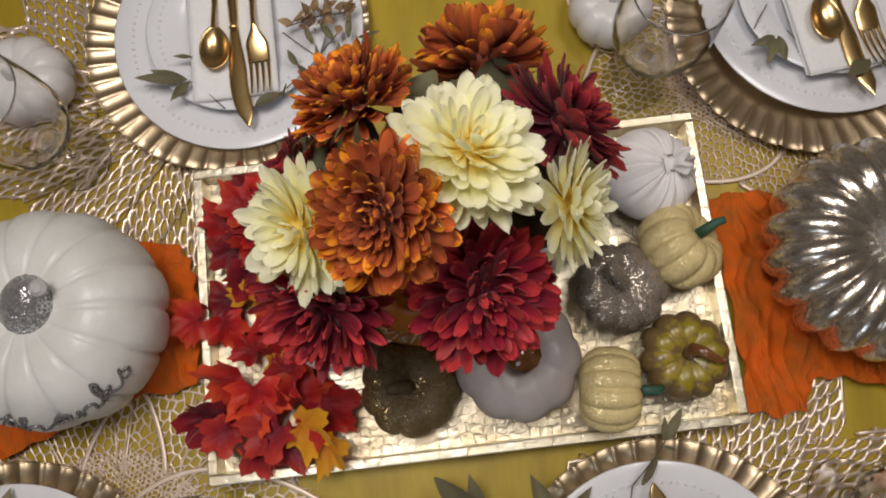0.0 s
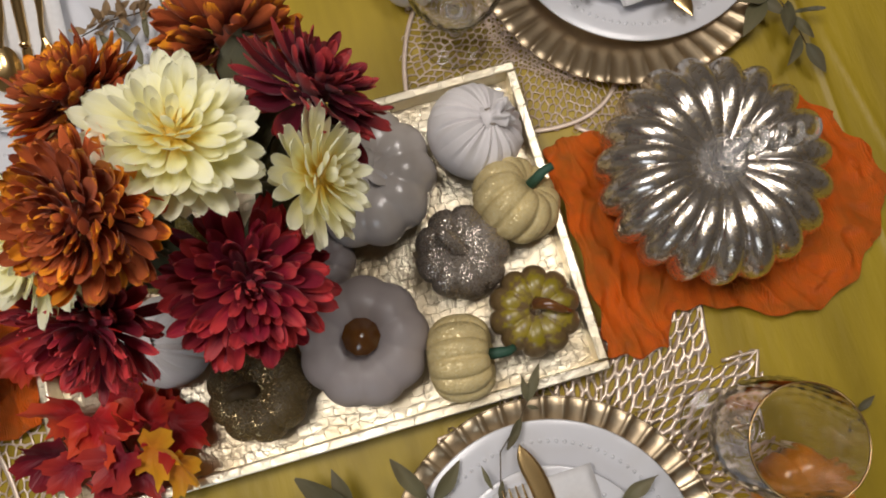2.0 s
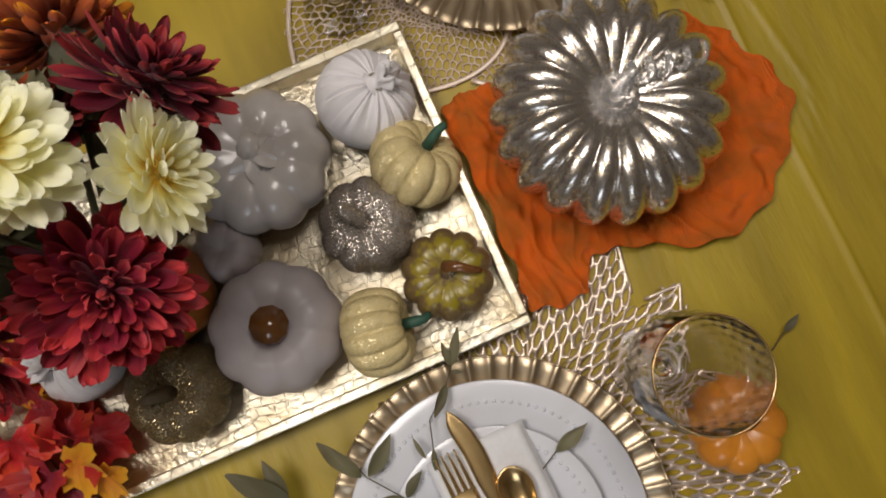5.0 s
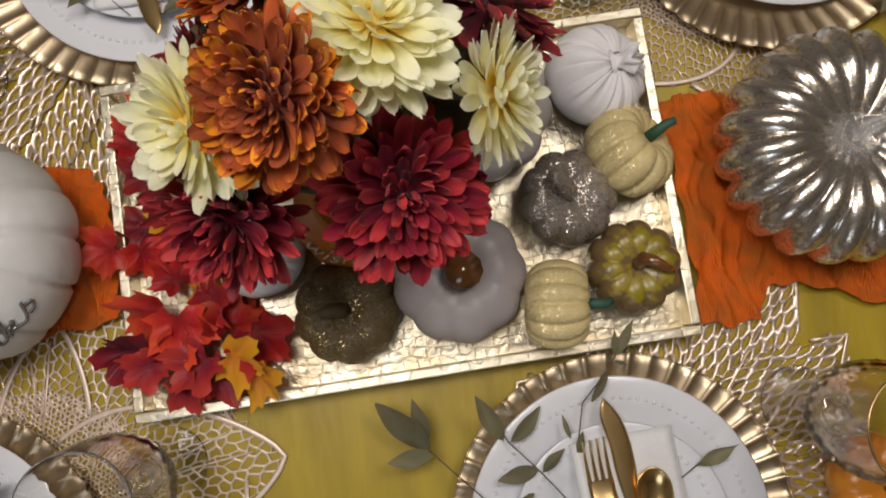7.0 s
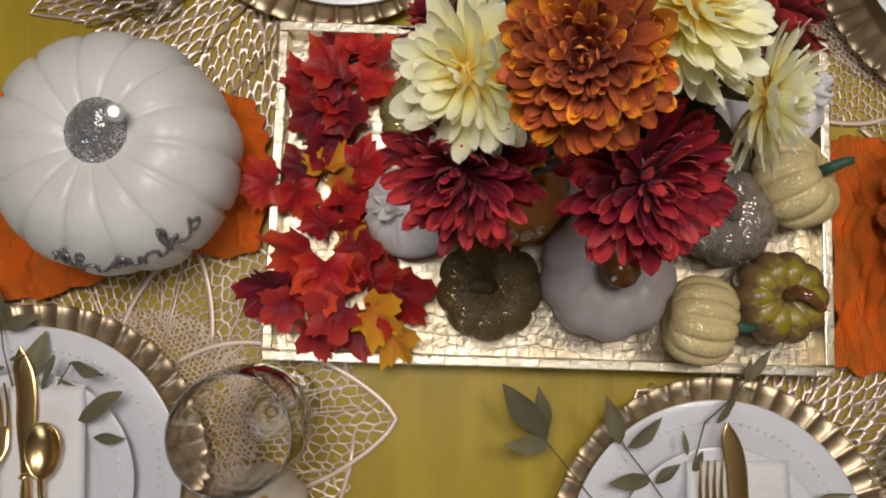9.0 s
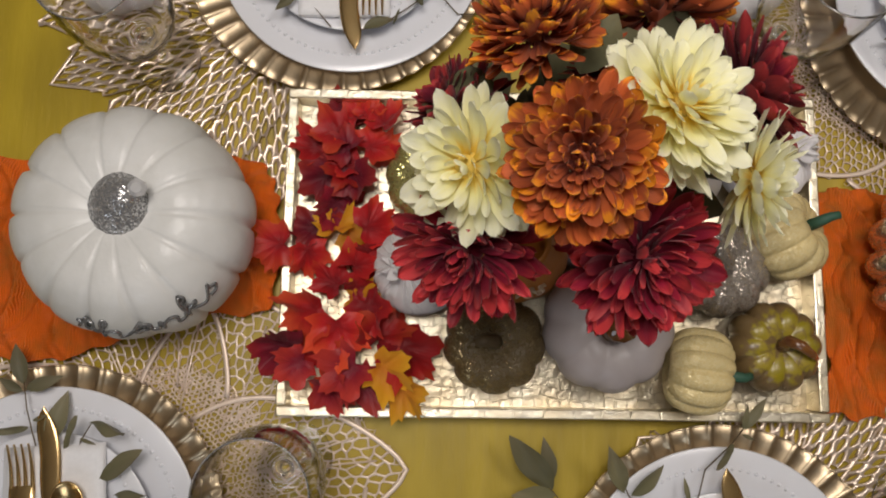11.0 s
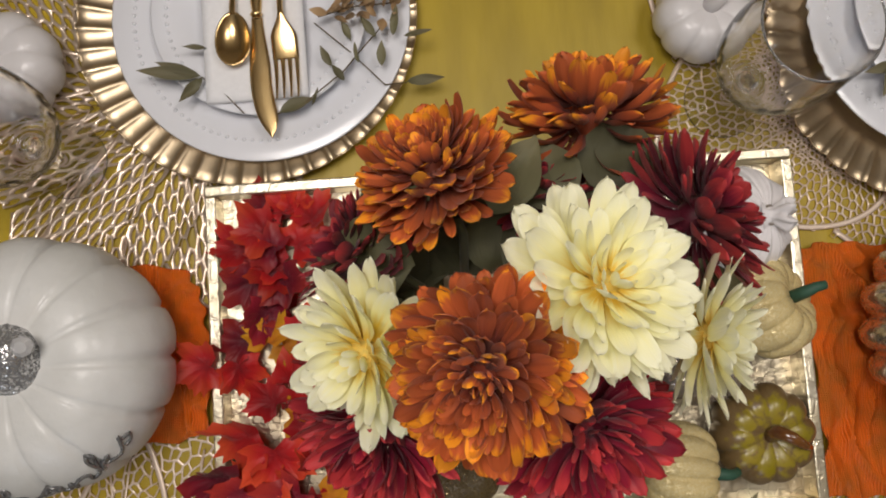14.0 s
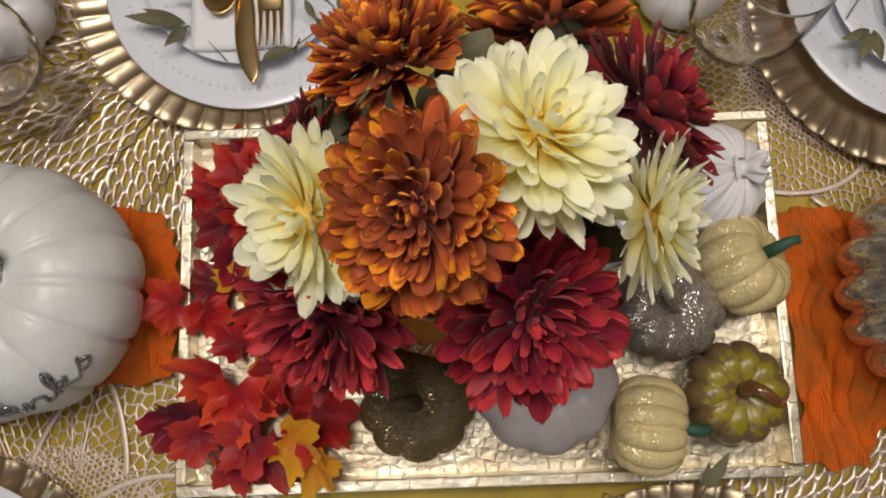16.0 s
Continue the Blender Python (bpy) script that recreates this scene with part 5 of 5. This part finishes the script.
HANGING = [(7, 0.95, -62, -0.08)] + FULL


def flower(parent, centre, normal, r, kind, seed, layers):
    rng = random.Random(seed)
    m = Matrix.Translation(centre) @ Vector(normal).to_track_quat("Z", "Y").to_matrix().to_4x4() @ Matrix.Rotation(rng.uniform(0, 6.28), 4, "Z")
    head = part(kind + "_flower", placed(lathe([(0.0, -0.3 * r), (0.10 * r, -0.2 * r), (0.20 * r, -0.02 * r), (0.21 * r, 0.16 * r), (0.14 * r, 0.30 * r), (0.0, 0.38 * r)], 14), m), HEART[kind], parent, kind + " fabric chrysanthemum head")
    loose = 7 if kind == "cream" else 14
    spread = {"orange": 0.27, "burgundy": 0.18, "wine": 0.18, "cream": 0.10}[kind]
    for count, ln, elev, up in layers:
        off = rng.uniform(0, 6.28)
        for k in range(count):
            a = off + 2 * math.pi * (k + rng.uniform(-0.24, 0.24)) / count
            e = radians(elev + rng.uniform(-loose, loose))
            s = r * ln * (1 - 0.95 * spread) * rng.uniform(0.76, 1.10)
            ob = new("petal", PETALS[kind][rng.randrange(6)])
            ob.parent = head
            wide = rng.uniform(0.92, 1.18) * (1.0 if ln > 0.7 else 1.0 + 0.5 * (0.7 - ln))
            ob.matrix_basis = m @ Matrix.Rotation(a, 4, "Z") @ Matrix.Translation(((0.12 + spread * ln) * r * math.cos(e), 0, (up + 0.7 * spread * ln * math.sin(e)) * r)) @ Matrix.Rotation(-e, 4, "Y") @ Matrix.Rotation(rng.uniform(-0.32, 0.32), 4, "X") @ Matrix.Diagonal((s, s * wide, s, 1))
    return head


def arrangement():
    t = thing("flower_arrangement", "bunch of cream, rust and burgundy fabric chrysanthemums in a rust pot", "flower arrangement", pose(-0.035, 0.012, T))
    pot_at = Vector((-0.008, -0.014, 0))
    body = lathe([(0.0, 0.001), (0.030, 0.001), (0.044, 0.010), (0.052, 0.030), (0.054, 0.050), (0.050, 0.072), (0.040, 0.092), (0.028, 0.104), (0.026, 0.112), (0.022, 0.112), (0.022, 0.10), (0.0, 0.095)], 64,
                 lambda a, k, r, z: (r * (1 - 0.04 * (1 - abs(math.sin(a * 5))) * (0.01 < z < 0.1)), z))
    pot = part("pot", placed(body, Matrix.Translation(pot_at)), M["pot"], t, "rust orange pumpkin-shaped pot with pale lettering")

    def on_pot(x, y, lift):
        a, e = radians(-96) + x / 0.046, radians(26) + y / 0.055
        r, z = 0.053 * math.cos(e) ** 0.8, 0.050 + 0.056 * math.sin(e)
        r, z = r + (lift + 0.0006) * math.cos(e), z + (lift + 0.0006) * math.sin(e)
        return pot_at.x + r * math.cos(a), pot_at.y + r * math.sin(a), z
    w = wrapped("wishes", 0.027, 0.4, lambda x, y, lift: on_pot(x - 0.043, y, lift))
    part("lettering", w, M["lettering"], pot, "the word wishes in pale script", smooth=False)
    inv = Vector((-0.035, 0.012, T))
    heads = [((-0.042, 0.006, 0.378), (-0.34, -0.36, 1), 0.0425, "orange"), ((0.010, 0.037, 0.365), (0.38, 0.22, 1), 0.0475, "cream"),
             ((-0.059, 0.104, 0.318), (-0.34, 0.70, 0.70), 0.042, "orange"), ((0.036, 0.142, 0.272), (0.05, 1.0, 0.02), 0.047, "orange"),
             ((-0.098, 0.016, 0.322), (-0.58, -0.36, 0.70), 0.046, "cream"), ((0.077, 0.011, 0.316), (0.88, -0.22, 0.36), 0.040, "cream"),
             ((0.084, 0.075, 0.290), (0.80, 0.42, 0.50), 0.051, "wine"), ((-0.097, -0.029, 0.272), (-0.45, -0.55, 0.8), 0.051, "burgundy"),
             ((0.014, -0.035, 0.284), (0.22, -0.45, 0.95), 0.0535, "burgundy"), ((-0.106, 0.070, 0.262), (-0.8, 0.5, 0.35), 0.042, "wine"),
             ((0.006, 0.100, 0.258), (0.0, 0.8, 0.6), 0.036, "wine")]
    for k, (c, n, r, kind) in enumerate(heads):
        loc = Vector(c) - inv
        flower(t, loc, n, r, kind, k + 5, OPEN if k in (4, 5) else HANGING if k == 3 else FULL if kind == "orange" else TUFT if kind == "burgundy" else DOME)
        nn = Vector(n).normalized()
        a = loc - nn * r * 0.28
        part("stem", tube([(loc.x * 0.12, loc.y * 0.12, 0.095), (loc.x * 0.35, loc.y * 0.35, 0.17), (a - nn * 0.03) , a], [0.0032, 0.003, 0.0028, 0.004], 8), M["bouquet_leaf"], t)
    rng = random.Random(31)
    shapes = []
    for k in range(3):
        g, uv = leaf_mesh(1.0, 0.34 + 0.05 * k, (-0.2, 0.1, -0.1)[k], 0.25, wave=0.15)
        me = bpy.data.meshes.new("leaf")
        me.from_pydata([tuple(v) for v in g[0]], [], g[1])
        me.update()
        me.polygons.foreach_set("use_smooth", [True] * len(me.polygons))
        lay = me.uv_layers.new(name="UVMap")
        for lp in me.loops:
            lay.data[lp.index].uv = uv[lp.vertex_index]
        me.materials.append(M["bouquet_leaf"])
        shapes.append(me)
    for x, y, z, b, s in ((-0.028, 0.085, 0.300, 60, 0.050), (-0.075, 0.060, 0.285, 170, 0.060), (-0.072, 0.030, 0.290, 200, 0.058), (0.040, 0.090, 0.285, 70, 0.058),
                          (0.012, 0.085, 0.280, 100, 0.05), (0.060, 0.030, 0.290, 10, 0.05)):
        ob = new("leaf", shapes[int(abs(b)) % 3])
        ob.parent = t
        ob.matrix_basis = Matrix.Translation(Vector((x, y, z)) - inv) @ Euler((rng.uniform(-0.3, 0.3), rng.uniform(-0.2, 0.3), radians(b))).to_matrix().to_4x4() @ Matrix.Scale(s, 4)
    for k in range(40):
        a = k * 2.399
        rr = 0.02 + 0.06 * ((k * 0.37) % 1.0)
        z = 0.15 + 0.13 * ((k * 0.61) % 1.0) - rr * 0.4
        if math.sin(a) < -0.35:
            continue
        ob = new("leaf", shapes[k % 3])
        ob.parent = t
        ob.matrix_basis = Matrix.Translation((rr * math.cos(a), 0.02 + rr * math.sin(a), z)) @ Euler((rng.uniform(-0.4, 0.4), rng.uniform(-0.5, 0.5), a + rng.uniform(-0.5, 0.5))).to_matrix().to_4x4() @ Matrix.Scale(rng.uniform(0.045, 0.065), 4)
    return t


arrangement()


# ---- leaf sprigs ----
def bough(points, z, leaves, label="dried olive green leaf sprig tucked under the napkin", end_z=None):
    """A thin bent twig and the leaves on it, each from its foot to its tip."""
    end_z = z if end_z is None else end_z
    rng = random.Random(round(abs(points[0][0]) * 1e4) + len(leaves))
    t = thing("leaf_sprig", label, "greenery", Matrix.Identity(4), "leaf sprigs on the plates")
    n = len(points) - 1
    part("twig", tube([(x, y, z + (end_z - z) * i / n) for i, (x, y) in enumerate(points)], 0.0007, 5), M["stem"], t)
    for x0, y0, x1, y1, k in leaves:
        ob = new("leaf", LEAVES[k])
        ob.parent = t
        d = math.hypot(x1 - x0, y1 - y0)
        ob.matrix_basis = Matrix.Translation((x0, y0, end_z + 0.003)) @ Euler((rng.uniform(-0.6, 0.6), rng.uniform(-0.30, 0.02), math.atan2(y1 - y0, x1 - x0))).to_matrix().to_4x4() @ Matrix.Diagonal((d, d * 0.84, d, 1))
    return t


bough([(0.125, -0.31), (0.095, -0.268), (0.072, -0.24), (0.066, -0.225)], 0.036, [(0.068, -0.237, 0.046, -0.185, 2), (0.074, -0.24, 0.11, -0.214, 3), (0.096, -0.269, 0.056, -0.273, 4), (0.10, -0.272, 0.122, -0.252, 3), (0.088, -0.29, 0.060, -0.300, 2)], end_z=0.034)
bough([(0.06, -0.31), (0.03, -0.275), (0.0, -0.24), (-0.012, -0.225)], 0.036, [(-0.002, -0.234, -0.046, -0.182, 4), (0.0, -0.24, -0.044, -0.240, 4), (-0.004, -0.228, -0.012, -0.185, 3)], end_z=0.034)
bough([(0.134, -0.30), (0.138, -0.25), (0.148, -0.215), (0.176, -0.19), (0.188, -0.175)], 0.036, [(0.188, -0.176, 0.209, -0.144, 1), (0.187, -0.176, 0.187, -0.148, 1), (0.176, -0.19, 0.152, -0.213, 2), (0.131, -0.246, 0.126, -0.222, 0), (0.136, -0.262, 0.144, -0.238, 2), (0.185, -0.180, 0.196, -0.186, 2)], end_z=0.034)
bough([(0.215, -0.305), (0.235, -0.295), (0.25, -0.287)], 0.036, [(0.245, -0.289, 0.284, -0.273, 2)], end_z=0.034)
bough([(-0.49, -0.27), (-0.500, -0.215), (-0.5166, -0.165), (-0.522, -0.135)], 0.036, [(-0.491, -0.198, -0.478, -0.148, 3), (-0.517, -0.146, -0.483, -0.134, 3), (-0.475, -0.202, -0.458, -0.17, 2), (-0.52, -0.148, -0.543, -0.136, 3), (-0.512, -0.183, -0.544, -0.183, 2), (-0.52, -0.141, -0.531, -0.102, 3), (-0.508, -0.176, -0.489, -0.170, 1)])
bough([(-0.47, -0.25), (-0.462, -0.195), (-0.452, -0.177)], 0.036, [(-0.453, -0.177, -0.407, -0.181, 2), (-0.462, -0.192, -0.445, -0.198, 0)])
bough([(-0.462, -0.27), (-0.445, -0.245), (-0.43, -0.222)], 0.036, [(-0.439, -0.23, -0.396, -0.201, 4), (-0.425, -0.245, -0.392, -0.242, 2)])
bough([(-0.234, 0.232), (-0.255, 0.256), (-0.273, 0.27)], 0.038, [(-0.273, 0.27, -0.314, 0.284, 0), (-0.273, 0.27, -0.331, 0.276, 0), (-0.271, 0.268, -0.293, 0.245, 2), (-0.266, 0.297, -0.288, 0.296, 1)])
bough([(-0.206, 0.228), (-0.176, 0.239), (-0.139, 0.266), (-0.116, 0.291), (-0.096, 0.312)], 0.038, [(-0.2, 0.23, -0.168, 0.244, 3), (-0.169, 0.235, -0.161, 0.25, 1), (-0.138, 0.256, -0.149, 0.273, 3), (-0.149, 0.271, -0.16, 0.29, 3), (-0.124, 0.273, -0.124, 0.291, 2), (-0.102, 0.268, -0.101, 0.292, 3), (-0.106, 0.296, -0.12, 0.316, 2), (-0.13, 0.294, -0.14, 0.315, 2), (-0.09, 0.297, -0.083, 0.323, 2), (-0.079, 0.296, -0.052, 0.296, 1)])
bough([(-0.164, 0.316), (-0.132, 0.287), (-0.101, 0.254), (-0.08, 0.256)], 0.036, [(-0.08, 0.256, -0.042, 0.256, 1)], "single dried leaf on a long bare twig", 0.024)
bough([(0.379, 0.278), (0.366, 0.261), (0.36, 0.252)], 0.038, [(0.379, 0.238, 0.352, 0.229, 3), (0.378, 0.237, 0.363, 0.205, 3), (0.382, 0.238, 0.385, 0.205, 2), (0.393, 0.244, 0.398, 0.23, 1)])
bough([(0.506, 0.212), (0.487, 0.205), (0.471, 0.196)], 0.038, [(0.474, 0.199, 0.438, 0.174, 4), (0.488, 0.196, 0.495, 0.172, 4), (0.504, 0.198, 0.529, 0.202, 1)])
bough([(0.543, 0.23), (0.567, 0.164), (0.58, 0.133), (0.585, 0.096)], 0.034, [(0.567, 0.163, 0.517, 0.156, 2), (0.558, 0.162, 0.518, 0.124, 3), (0.554, 0.164, 0.572, 0.134, 3), (0.579, 0.168, 0.604, 0.201, 3), (0.581, 0.151, 0.565, 0.107, 2), (0.597, 0.174, 0.616, 0.16, 3), (0.58, 0.133, 0.59, 0.099, 2), (0.581, 0.11, 0.558, 0.079, 3), (0.584, 0.1, 0.592, 0.063, 3), (0.585, 0.137, 0.612, 0.126, 2), (0.58, 0.184, 0.582, 0.212, 2)], "dried olive green leaf sprig hanging over a charger", 0.022)
sprig([(0.485, -0.29), (0.500, -0.28), (0.512, -0.272)], [0.006, 0.008, 0.010], 18, 1, 0.03, "single dried leaf lying on the olive cloth")


def dried_blossoms():
    """A bunch of small tan dried bracts beside the napkin."""
    t = thing("dried_blossom", "bunch of small tan dried blossoms on the plates", "greenery", Matrix.Identity(4))
    rng = random.Random(8)
    tan = []
    for me in LEAVES[:3]:
        c = me.copy()
        c.materials.clear()
        c.materials.append(M["tan_leaf"])
        tan.append(c)
    part("twig", tube([(-0.16, 0.322, 0.036), (-0.125, 0.328, 0.040), (-0.088, 0.330, 0.038)], 0.0008, 5), M["stem"], t)
    for k in range(26):
        x = -0.152 + 0.066 * k / 25
        ob = new("bract", tan[k % 3])
        ob.parent = t
        ob.matrix_basis = Matrix.Translation((x, 0.326 + rng.uniform(-0.012, 0.012), 0.040 + rng.uniform(0, 0.006))) @ Euler((rng.uniform(-0.8, 0.8), rng.uniform(-0.9, 0.2), rng.uniform(0, 6.28))).to_matrix().to_4x4() @ Matrix.Diagonal((0.018, 0.026, 0.02, 1))


dried_blossoms()
